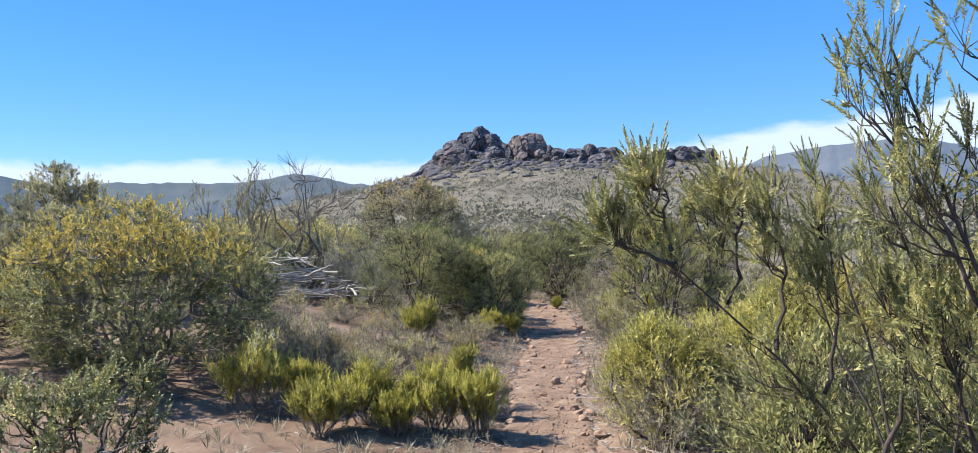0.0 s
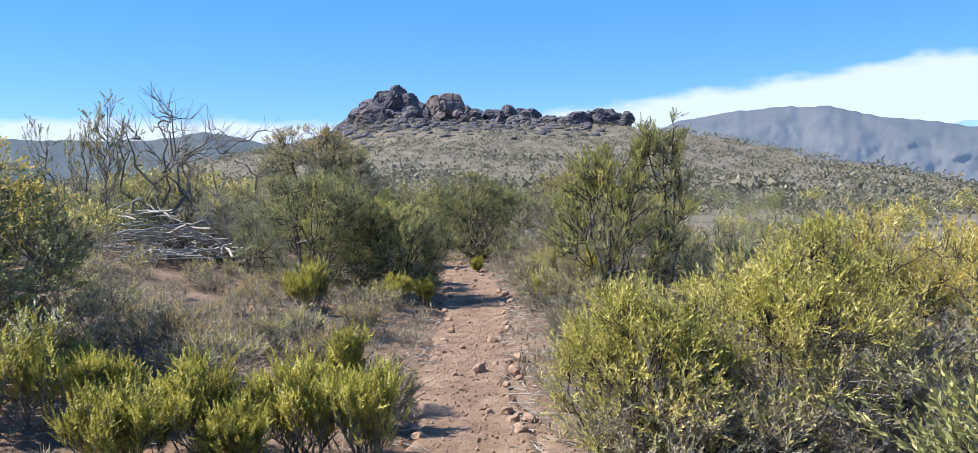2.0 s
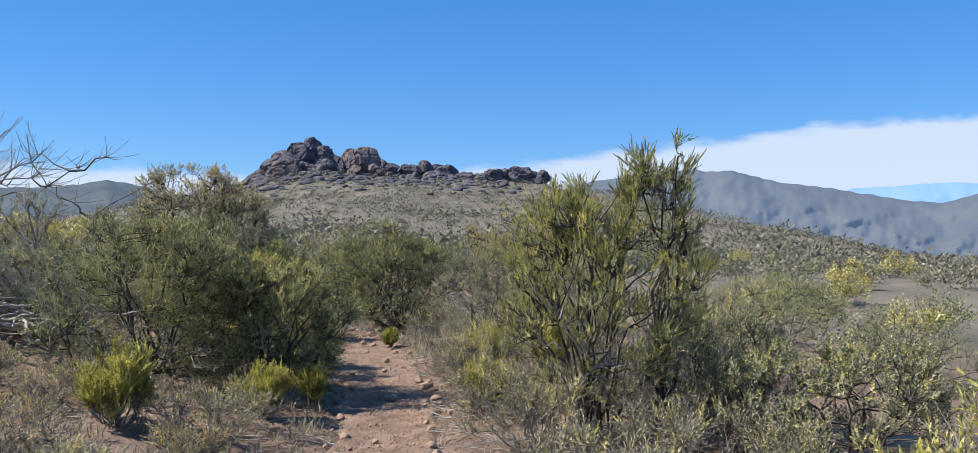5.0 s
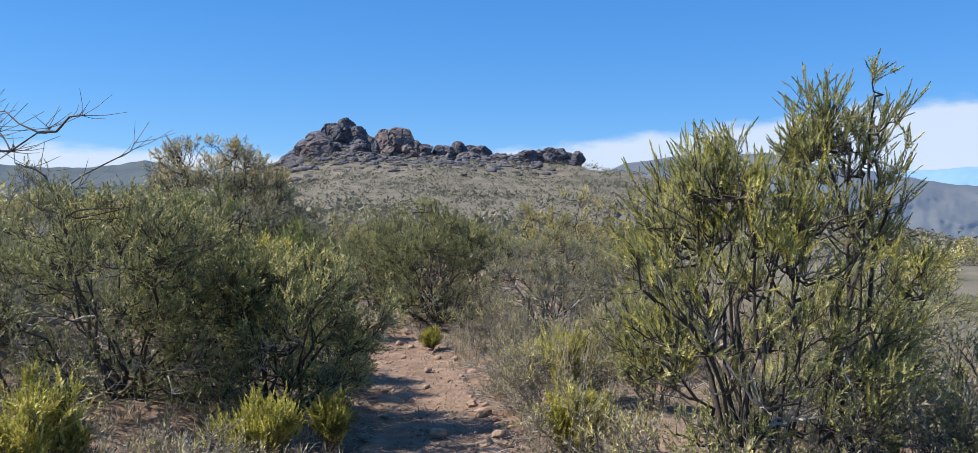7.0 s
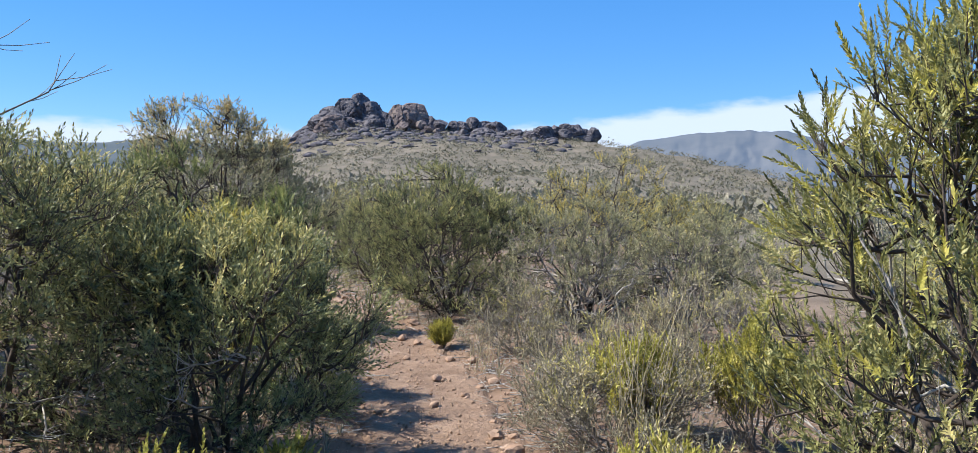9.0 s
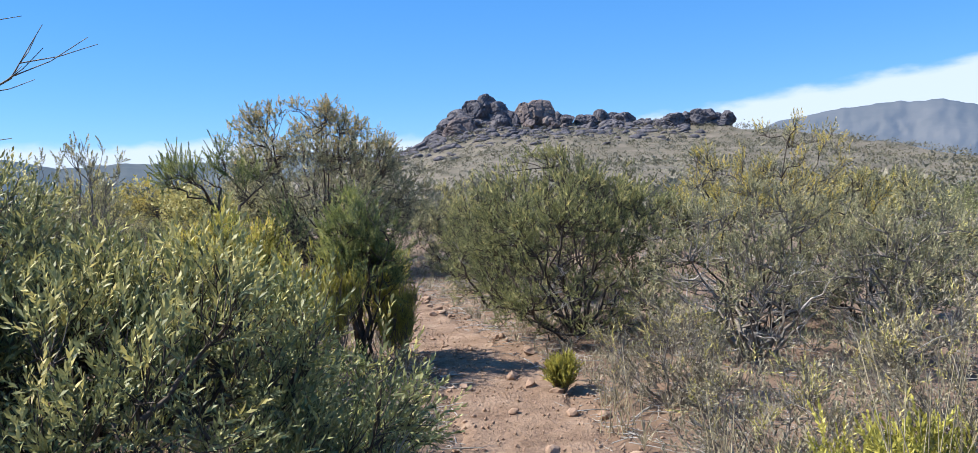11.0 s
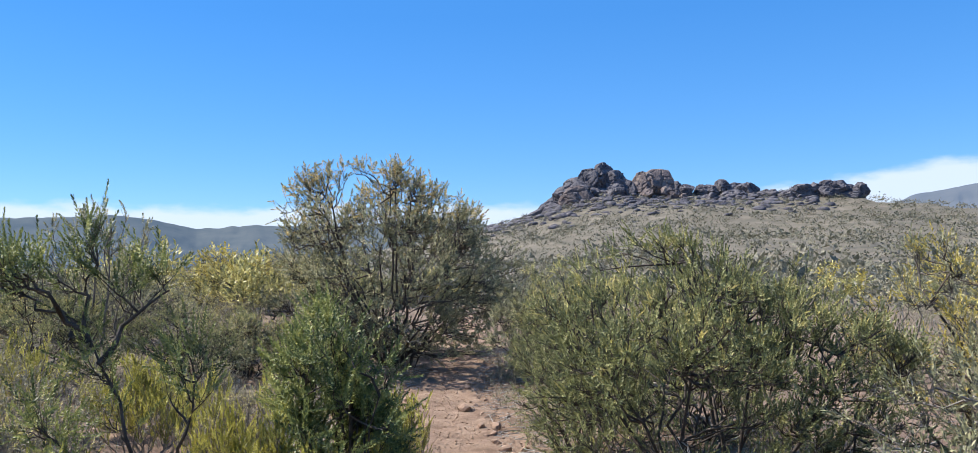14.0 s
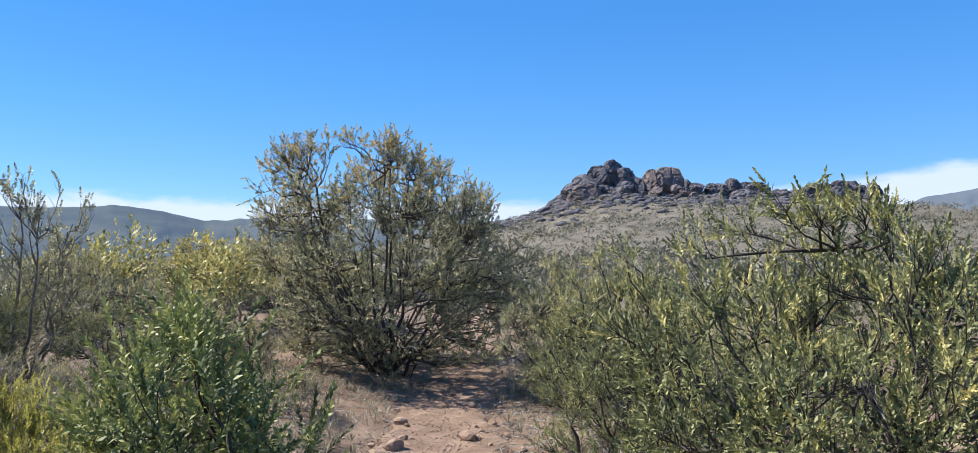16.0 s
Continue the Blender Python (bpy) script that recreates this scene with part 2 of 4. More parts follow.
def part_mesh(name, verts, faces, material, parent, label="", smooth=False):
    ob = new(name, mesh_from(name, verts, faces, material, smooth))
    ob.parent = parent
    return tagged(ob, label)


def thing(name, label, category, group=""):
    return tagged(new(name), label, category, group)


def unit(v):
    return v / np.maximum(np.linalg.norm(v, axis=-1, keepdims=True), 1e-9)


def tubes(lines, radii, sides):
    """Tapered twigs: lines (m, p, 3), radii (m, p)."""
    m, p, _ = lines.shape
    tan = unit(np.gradient(lines, axis=1))
    ref = np.where(np.abs(tan[..., 2:3]) > 0.9, np.array([1.0, 0, 0]), np.array([0, 0, 1.0]))
    a = unit(np.cross(tan, ref))
    b = np.cross(tan, a)
    ang = np.arange(sides) * 2 * np.pi / sides
    ring = (a[:, :, None] * np.cos(ang)[:, None] + b[:, :, None] * np.sin(ang)[:, None]) * radii[:, :, None, None]
    verts = (lines[:, :, None] + ring).reshape(-1, 3)
    i = np.arange(m * p * sides).reshape(m, p, sides)
    j = np.roll(i, -1, axis=2)
    faces = np.stack([i[:, :-1], j[:, :-1], j[:, 1:], i[:, 1:]], axis=-1).reshape(-1, 4)
    return verts, faces


def joined(pieces):
    verts, faces, n = [], [], 0
    for v, f in pieces:
        verts.append(v)
        faces.append(f + n)
        n += len(v)
    return np.concatenate(verts), np.concatenate(faces)


def leaf_shape(length, width, fold):
    v = np.array([[0, 0, 0], [-width / 2, length * 0.5, fold], [0, length, 0], [width / 2, length * 0.5, fold]])
    return v, np.array([[0, 3, 2, 1]])


def frames_along(way, rng):
    """Turns that carry +z onto way, with a random spin."""
    z = unit(way)
    ref = unit(rng.normal(size=z.shape))
    x = unit(np.cross(ref, z))
    return np.stack([x, np.cross(z, x), z], axis=-1)


def sprig(rng, count, axis, leaf, width, open_low, open_high):
    """A twig tip with leaves set round it, along +z; more upright towards the tip."""
    vs, fs = [], []
    for i in range(count):
        u = (i + 0.5) / count
        lv, lf = leaf_shape(leaf * rng.uniform(0.75, 1.15) * (1.05 - 0.35 * u), width, width * 0.25)
        tilt = radians(open_low + (open_high - open_low) * u + rng.uniform(-10, 10))
        spin = i * 2.39996 + rng.uniform(-0.4, 0.4)
        turn = np.array(Euler((math.pi / 2 - tilt, 0, spin)).to_matrix())
        vs.append(lv @ turn.T + np.array([0, 0, axis * u]))
        fs.append(lf + 4 * i)
    return np.concatenate(vs), np.concatenate(fs)


def spread(template, places, ways, sizes, rng):
    """Copies of a small template, joined: one at each place, along its way."""
    tv, tf = template
    turn = frames_along(ways, rng)
    v = np.einsum("nij,kj->nki", turn, tv) * sizes[:, None, None] + places[:, None]
    f = tf[None] + (np.arange(len(places)) * len(tv))[:, None, None]
    return v.reshape(-1, 3), f.reshape(-1, tf.shape[1])


tip_rng = np.random.default_rng(11)
SPRIG = {
    "brush": sprig(tip_rng, 44, 0.12, 0.019, 0.0062, 62, 14),
    "brush_low": sprig(tip_rng, 6, 0.2, 0.085, 0.026, 60, 18),
    "plume_low": sprig(tip_rng, 7, 0.13, 0.04, 0.015, 50, 14),
    "oval_low": sprig(tip_rng, 6, 0.16, 0.075, 0.038, 70, 30),
    "tuft": sprig(tip_rng, 17, 0.12, 0.036, 0.012, 46, 8),
    "tuft_mid": sprig(tip_rng, 11, 0.12, 0.036, 0.0092, 48, 10),
    "tuft_fine": sprig(tip_rng, 32, 0.12, 0.026, 0.0075, 52, 10),
    "spray": sprig(tip_rng, 14, 0.1, 0.032, 0.016, 72, 24),
    "feather": sprig(tip_rng, 34, 0.17, 0.026, 0.0095, 60, 24),
}


def bezier(a, b, c, n, bulge, rng):
    """Curved lines from a by b to c, with small kinks."""
    t = np.linspace(0, 1, n)[None, :, None]
    line = (1 - t) ** 2 * a[:, None] + 2 * t * (1 - t) * b[:, None] + t ** 2 * c[:, None]
    kink = rng.normal(size=line.shape) * bulge
    kink[:, 0] = 0
    kink[:, -1] *= 0.3
    return line + kink


def pick(lines, u):
    """Points and ways at u (m, k) of the lines (m, p, 3)."""
    p = lines.shape[1]
    f = np.clip(u * (p - 1), 0, p - 1.001)
    i = f.astype(int)
    w = (f - i)[..., None]
    rows = np.arange(len(lines))[:, None]
    a, b = lines[rows, i], lines[rows, i + 1]
    return a * (1 - w) + b * w, unit(b - a)


def shrub_skeleton(rng, height, radius, stems, boughs, twigs, bare, lean=(0, 0), rise=0.45, flat=0.55, twig=0.15, kink=0.02, limbs=(), uneven=0.28, bunch=0.25):
    """Stems from one stool, boughs off them, twigs off those. bare: how far up the stems carry nothing."""
    az = (np.arange(stems) + rng.uniform(0, 0.9, stems)) * 2 * np.pi / stems
    rad = radius * np.sqrt(rng.uniform(0.02, 1, stems))
    out = np.stack([np.cos(az), np.sin(az), np.zeros(stems)], axis=1)
    top = height * (1 - flat * (rad / radius) ** 3) * rng.uniform(1 - uneven, 1.0, stems)
    tip = out * rad[:, None] * 0.85
    tip[:, 2] = top
    tip[:, 0] += lean[0]
    tip[:, 1] += lean[1]
    foot = out * radius * 0.09 * rng.uniform(0.2, 1, (stems, 1))
    foot[:, 2] = -0.04
    mid = foot + (tip - foot) * np.array([0.62, 0.62, 0.38]) + rng.normal(size=(stems, 3)) * 0.05 * height
    if limbs:
        foot, mid, tip = (np.array([limb[k] for limb in limbs], dtype=float) for k in range(3))
        stems = len(limbs)
    l1 = bezier(foot, mid, tip, 9, kink * height, rng)
    u = bare + (0.98 - bare) * np.sort(rng.uniform(0, 1, (stems, boughs)), axis=1) ** 0.85
    p, w = pick(l1, u)
    p, w, uu = p.reshape(-1, 3), w.reshape(-1, 3), u.reshape(-1, 1)
    side = rng.normal(size=p.shape)
    side[:, 2] *= 0.45
    away = p * np.array([1, 1, 0.0]) / max(radius, 0.1)
    d = unit(w * 0.5 + unit(side) * 0.75 + away * 0.55 + np.array([0, 0, rise * 0.6]))
    reach = (0.2 + 0.24 * rng.random((len(p), 1))) * (0.45 * height + 0.55 * radius) * (1.35 - 0.75 * uu)
    l2 = bezier(p, p + d * reach * 0.55, p + d * reach + np.array([0, 0, 1.0]) * reach * rise * 0.6, 5, 0.012 * height, rng)
    u = rng.uniform(bunch, 1.0, (len(l2), twigs))
    u[:, 0] = 0.999
    p3, w3 = pick(l2, u)
    p3, w3 = p3.reshape(-1, 3), w3.reshape(-1, 3)
    d3 = unit(w3 * 0.7 + rng.normal(size=p3.shape) * 0.5 + np.array([0, 0, rise]))
    r3 = twig * rng.uniform(0.5, 1.25, (len(p3), 1))
    l3 = bezier(p3, p3 + d3 * r3 * 0.5, p3 + d3 * r3 + np.array([0, 0, 0.25]) * r3, 3, 0.004, rng)
    return l1, l2, l3


def dome_skeleton(rng, height, radius, stems, clumps, twigs, low, lean, rise, twig, kink, uneven):
    """A rounded shrub: stems from one stool, a bough from the nearest stem out to each clump of the crown, twigs round each clump."""
    d = unit(rng.normal(size=(clumps * 3, 3)))
    d = d[d[:, 2] > -0.55][:clumps]
    waves = unit(rng.normal(size=(7, 3))) * rng.uniform(1.5, 4.5, (7, 1))
    lump = 1 + uneven * 0.24 * np.cos(d @ waves.T + rng.uniform(0, 6.283, 7)).sum(axis=1)
    f = (1 - 0.5 * rng.random(len(d)) ** 1.6) * lump
    floor = low * height
    centre = floor + 0.38 * (height - floor)
    c = np.empty_like(d)
    wide = 1 - 0.1 * np.clip(-d[:, 2], 0, 1)
    c[:, 0], c[:, 1] = d[:, 0] * radius * f * wide + lean[0], d[:, 1] * radius * f * wide + lean[1]
    c[:, 2] = centre + np.where(d[:, 2] > 0, d[:, 2] * (height - centre) * f, d[:, 2] * 1.8 * (centre - floor))
    c[:, 2] = np.maximum(c[:, 2], floor + 0.02)
    chosen = rng.choice(len(c), stems, replace=False, p=(d[:, 2] + 0.8) / (d[:, 2] + 0.8).sum())
    tip = c[chosen] * np.array([0.92, 0.92, 0.95])
    az = rng.uniform(0, 6.283, stems)
    foot = np.stack([np.cos(az), np.sin(az), np.zeros(stems)], axis=1) * radius * 0.1 * rng.uniform(0.2, 1, (stems, 1))
    foot[:, 2] = -0.04
    mid = foot + (tip - foot) * np.array([0.6, 0.6, 0.42]) + rng.normal(size=(stems, 3)) * 0.05 * height
    l1 = bezier(foot, mid, tip, 9, kink * height, rng)
    knots = l1[:, 2:].reshape(-1, 3)
    gap = np.linalg.norm(knots[None] - c[:, None], axis=2) + 1.5 * np.clip(knots[None, :, 2] - c[:, None, 2], 0, 9) + rng.uniform(0, 0.2 * radius, (len(c), len(knots)))
    p = knots[gap.argmin(axis=1)]
    sag = (c - p) * 0.5 + rng.normal(size=p.shape) * 0.12 * np.linalg.norm(c - p, axis=1, keepdims=True)
    l2 = bezier(p, p + sag, c, 5, 0.01 * height, rng)
    u = rng.uniform(0.55, 1.0, (len(l2), twigs))
    u[:, 0] = 0.999
    p3, w3 = pick(l2, u)
    p3, w3 = p3.reshape(-1, 3), w3.reshape(-1, 3)
    away = np.repeat(unit(d * np.array([1, 1, 0.7])), twigs, axis=0)
    d3 = unit(w3 * 0.3 + away * 0.45 + rng.normal(size=p3.shape) * 0.5 + np.array([0, 0, rise]))
    r3 = twig * rng.uniform(0.45, 1.25, (len(p3), 1))
    l3 = bezier(p3, p3 + d3 * r3 * 0.5, p3 + d3 * r3 + np.array([0, 0, 0.2]) * r3, 3, 0.004, rng)
    return l1, l2, l3


def make_shrub(name, label, category, seed, height, radius, stems=9, boughs=9, twigs=6, bare=0.3, leaf="dark", kind="brush",
               per_twig=3, size=1.0, lean=(0, 0), rise=0.45, flat=0.55, twig=0.15, bark=BARK, thick=0.016, cap="", cap_kind="brush",
               cap_from=0.7, cap_share=0.6, leafy=1.0, kink=0.02, group="", limbs=(), uneven=0.28, coarse=False, split=False, mess=0.3,
               bunch=0.25, dead=0.0, clumps=0, low=0.04):
    """A woody shrub: an Empty at its foot over the stems, the leaves and, on some, the differently coloured tips."""
    rng = np.random.default_rng(seed)
    root = thing(name, label, category, group)
    if clumps:
        l1, l2, l3 = dome_skeleton(rng, height, radius, stems, clumps, twigs, low, lean, rise, twig, kink, uneven)
    else:
        l1, l2, l3 = shrub_skeleton(rng, height, radius, stems, boughs, twigs, bare, lean, rise, flat, twig, kink, limbs, uneven, bunch)
    if not limbs:
        ends = l3[:, -1]
        reach = 0.09 * size if leafy > 0 else 0.0
        up = height / (np.percentile(ends[:, 2], 99) + reach)
        out = radius / (np.percentile(np.hypot(ends[:, 0] - lean[0] * 0.6, ends[:, 1] - lean[1] * 0.6), 95) + reach)
        for lines in (l1, l2, l3):
            lines *= np.array([out, out, up])
            lines[..., 2] = np.minimum(lines[..., 2], height * 0.93 + 0.6 * (lines[..., 2] - height * 0.93))
    r1 = thick * rng.uniform(0.7, 1.2, (len(l1), 1)) * np.linspace(1, 0.28, 9)[None]
    r2 = thick * 0.4 * rng.uniform(0.7, 1.2, (len(l2), 1)) * np.linspace(1, 0.35, 5)[None]
    r3 = np.full((len(l3), 1), max(0.002, thick * 0.13)) * np.linspace(1, 0.5, 3)[None]
    for k in range(len(l1)):
        part_mesh("stem", *tubes(l1[k:k + 1], r1[k:k + 1], 6), bark, root, smooth=True)
    dry = (l2[:, 0, 2] < height * rng.uniform(0.3, 0.62, len(l2))) & (rng.random(len(l2)) < dead)
    dry3 = np.repeat(dry, len(l3) // len(l2))
    if dry.any():
        tagged(part_mesh("dry_branchwork", *joined([tubes(l2[dry], r2[dry], 4), tubes(l3[dry3], r3[dry3], 3)]), DEAD_WOOD, root, smooth=True, label="bleached dead twigs"), kind="stuff")
    l2, r2, l3, r3 = l2[~dry], r2[~dry], l3[~dry3], r3[~dry3]
    if split:
        for k in range(len(l2)):
            part_mesh("branch", *tubes(l2[k:k + 1], r2[k:k + 1], 5), bark, root, smooth=True)
        fine = [tubes(l3, r3, 3)]
    else:
        fine = [tubes(l2, r2, 4)] if coarse else [tubes(l2, r2, 4), tubes(l3, r3, 3)]
    tagged(part_mesh("branchwork", *joined(fine), bark, root, smooth=True), kind="stuff")
    if leafy <= 0:
        return root
    keep = rng.random(len(l3)) < leafy
    l3k = l3[keep]
    u = rng.uniform(0.2, 1, (len(l3k), per_twig))
    u[:, 0] = 0.999
    p, w = pick(l3k, u)
    p, w = p.reshape(-1, 3), w.reshape(-1, 3)
    w = unit(w + rng.normal(size=w.shape) * mess + np.array([0, 0, 0.25 - 0.2 * mess]))
    s = size * rng.uniform(0.7, 1.25, len(p))
    level = p[:, 2] / height + rng.normal(size=len(p)) * 0.09
    capped = (level > cap_from) & (rng.random(len(p)) < cap_share) if cap else np.zeros(len(p), dtype=bool)
    tagged(part_mesh("crown", *spread(SPRIG[kind], p[~capped], w[~capped], s[~capped], rng), LEAF[leaf], root), kind="stuff")
    if capped.any():
        tagged(part_mesh("crown_top", *spread(SPRIG[cap_kind], p[capped], w[capped], s[capped], rng), LEAF[cap], root), kind="stuff")
    return root


# ---- the lie of the land ----
def lerp_table(v, table):
    xs, ys = zip(*table)
    return np.interp(v, xs, ys)


TRAIL_X = [(-40, -3.0), (-4, -0.7), (0.5, -0.5), (3.3, -0.36), (5.3, -0.15), (6.9, 0.0), (9.3, 0.08), (12, 0.42), (13.5, 0.66), (16, 0.72), (17.6, 0.6), (19, 0.25),
           (20.5, -0.3), (22, -0.68), (23.5, -1.08), (25, -1.42), (27, -1.62), (29, -1.8), (33, -2.6), (60, -9)]
TRAIL_W = [(-40, 0.8), (5, 0.78), (9, 0.74), (12, 0.74), (13.5, 1.0), (16, 0.86), (18, 0.8), (20.5, 0.95), (23.5, 1.2), (26, 0.95), (29, 0.8), (60, 0.7)]
TRAIL_Z = [(-40, 0.3), (0, 0.05), (5, 0.0), (15, 0.0), (18, 0.02), (25, 0.02), (26.5, 0.06), (28.5, 0.18), (32, 0.45), (60, 1.0)]
RIDGE_E = [(-180, 0), (-60, 0.2), (-28, 0.3), (-18, 1.1), (-10, 2.9), (-7.4, 3.4), (-4.4, 4.05), (-2.9, 4.5), (0, 5.1), (6, 5.15), (10.9, 4.8), (12, 4.72), (16.5, 4.38), (20, 3.76), (22.5, 3.25),
           (25.5, 2.65), (28.8, 1.95), (31.3, 1.35), (35.3, 0.46), (38.8, -0.25), (41, -0.58), (60, -1.5), (90, -1), (180, 0)]
RIDGE_D = [(-180, 200), (-60, 250), (-18, 260), (-10, 285), (-4, 300), (10, 300), (16, 288), (22, 270), (27, 250), (31, 232), (37, 212), (44, 192), (60, 180), (180, 200)]
SOFT_Y = np.arange(-40, 60.01, 0.25)


def smooth_table(table):
    v = lerp_table(SOFT_Y, table)
    k = np.hanning(11)
    v = np.convolve(np.pad(v, 5, mode="edge"), k / k.sum(), mode="valid")
    return lambda y: np.interp(y, SOFT_Y, v)


trail_x, trail_w, trail_z = smooth_table(TRAIL_X), smooth_table(TRAIL_W), smooth_table(TRAIL_Z)


def ripple(x, y):
    return (np.sin(x * 1.7 + 1.3 * np.sin(y * 0.9)) * np.sin(y * 1.3 + 0.7) * 0.5 + np.sin(x * 4.1 + y * 2.3) * np.sin(y * 3.7 - x * 1.9) * 0.28
            + np.sin(x * 9.7 - y * 3.1) * np.sin(y * 8.3 + x * 4.4) * 0.14)


def land(x, y):
    """The height of the ground without the trail's tread."""
    x, y = np.asarray(x, dtype=float), np.asarray(y, dtype=float)
    s = x - trail_x(y)
    near = trail_z(y)
    beside = np.clip(np.abs(s) - 0.5 * trail_w(y), 0, 1.2)
    left = np.clip(-s - 0.9, 0, 4)
    near = near + 0.15 * left * np.clip((21 - y) / 6, 0, 1) * np.clip((y - 5.5) / 6, 0.15, 1) + 0.05 * left * np.clip((y - 15) / 8, 0, 1)
    near = near - 0.06 * np.clip(s - 1.6, 0, 25) + 0.05 * beside + ripple(x, y) * (0.012 + 0.05 * beside)
    dx, dy = x, y - 10.0
    r, az = np.hypot(dx, dy), np.degrees(np.arctan2(dx, dy))
    e, d = lerp_table(az, RIDGE_E), lerp_table(az, RIDGE_D)
    q = np.clip((r - 24) / (d - 24), 0, 1)
    far = 1.5 + np.tan(np.radians(-2.4 + (e + 2.4) * q ** 0.85)) * np.minimum(r, d) + 0.5 * np.sin(x * 0.09 + 2) * np.sin(y * 0.07) * np.clip(r / 60 - 0.5, 0, 2)
    far = far - np.clip(r - d, 0, 600) * 0.16 - np.clip((r - d) / 60, 0, 1) * 3
    w = np.clip((r - 20) / 22, 0, 1)
    w = w * w * (3 - 2 * w)
    return near * (1 - w) + far * w


def tread(x, y):
    """1 on the trail, 0 beside it."""
    s = np.abs(x - trail_x(y)) / (0.5 * trail_w(y))
    return np.clip((1.25 - s) / 0.4, 0, 1)


def land_at(x, y):
    return float(land(x, y) - 0.03 * tread(x, y))


def build_ground():
    def axis(lo, hi, step, ends, ratio):
        mid = list(np.arange(lo, hi + 1e-6, step))
        for sign, stop in ((1, ends[1]), (-1, ends[0])):
            d, v, got = step, (hi if sign > 0 else lo), []
            while abs(v) < abs(stop):
                d = min(d * ratio, 90)
                v += sign * d
                got.append(v)
            mid = mid + got if sign > 0 else got[::-1] + mid
        return np.array(mid)

    xs, ys = axis(-4.2, 4.2, 0.12, (-3800, 3800), 1.09), axis(0, 29, 0.12, (-3800, 3800), 1.08)
    gx, gy = np.meshgrid(xs, ys)
    z = land(gx, gy) - 0.05 * tread(gx, gy)
    nx = len(xs)
    i = np.arange(len(ys) * nx).reshape(len(ys), nx)
    faces = np.stack([i[:-1, :-1], i[:-1, 1:], i[1:, 1:], i[1:, :-1]], axis=-1).reshape(-1, 4)
    ob = new("ground", mesh_from("ground", np.stack([gx, gy, z], axis=-1).reshape(-1, 3), faces, GROUND, True))
    tagged(ob, "dry reddish stony soil passing into scrubby slopes", "ground", kind="structure")
    ty = np.arange(-6, 36, 0.05)
    tu = np.linspace(-1.18, 1.18, 33)
    gy, gu = np.meshgrid(ty, tu, indexing="ij")
    gx = trail_x(gy) + gu * 0.5 * trail_w(gy) * (1 + 0.1 * np.sin(gy * 3.1 + 2 * np.sign(gu)) + 0.06 * np.sin(gy * 8.7 + gu))
    worn = np.clip(1 - gu ** 2, 0, 1)
    z = land(gx, gy) - 0.012 * worn - 0.075 * np.clip(np.abs(gu) - 0.9, 0, 1) / 0.28
    z = z + 0.008 * np.sin(gx * 17 + 3 * np.sin(gy * 6)) * np.sin(gy * 14 + gx * 5) + 0.006 * np.sin(gx * 41 + gy * 13) * np.sin(gy * 37 - gx * 9)
    i = np.arange(z.size).reshape(z.shape)
    faces = np.stack([i[:-1, :-1], i[:-1, 1:], i[1:, 1:], i[1:, :-1]], axis=-1).reshape(-1, 4)
    ob = new("footpath", mesh_from("footpath", np.stack([gx, gy, z], axis=-1).reshape(-1, 3), faces, TRAIL, True))
    tagged(ob, "narrow footpath of trodden red earth with loose gravel", "footpath", kind="structure")


build_ground()


def mountain(name, label, table, dist, depth, material, seed):
    """A far range: its crest at the given bearings and heights in degrees, with spurs and gullies down its face."""
    rng = np.random.default_rng(seed)
    az = np.arange(table[0][0], table[-1][0], 0.12)
    e = lerp_table(az, table)
    rough = np.convolve(rng.normal(size=len(az) + 8), np.hanning(9) / 4.5, mode="valid")
    v = np.linspace(0, 1, 40)
    ga, gv = np.meshgrid(az, v, indexing="ij")
    crest = e[:, None] + rough[:, None] * 0.07 * gv ** 8
    r = dist * (1 - depth * (1 - gv) ** 0.9)
    relief = np.array([[noise.fractal(Vector((p * 0.35, q * 3.2, seed * 7.0)), 0.9, 2.0, 5) for q in v] for p in az])
    el = -4.0 + (crest + 4.0) * gv ** 0.7
    r = r * (1 + 0.045 * relief * np.sin(np.pi * np.clip(gv, 0, 1)) ** 0.7)
    a = np.radians(ga)
    pts = np.stack([np.sin(a) * r, 10 + np.cos(a) * r, 1.5 + np.tan(np.radians(el)) * r], axis=-1)
    back = pts[:, -1:].copy()
    back[..., :2] *= 1.15
    back[..., 2] -= 0.12 * dist
    pts = np.concatenate([pts, back], axis=1)
    i = np.arange(pts.shape[0] * pts.shape[1]).reshape(pts.shape[:2])
    faces = np.stack([i[:-1, :-1], i[1:, :-1], i[1:, 1:], i[:-1, 1:]], axis=-1).reshape(-1, 4)
    ob = new(name, mesh_from(name, pts.reshape(-1, 3), faces, material, True))
    return tagged(ob, label, "mountain", kind="structure")


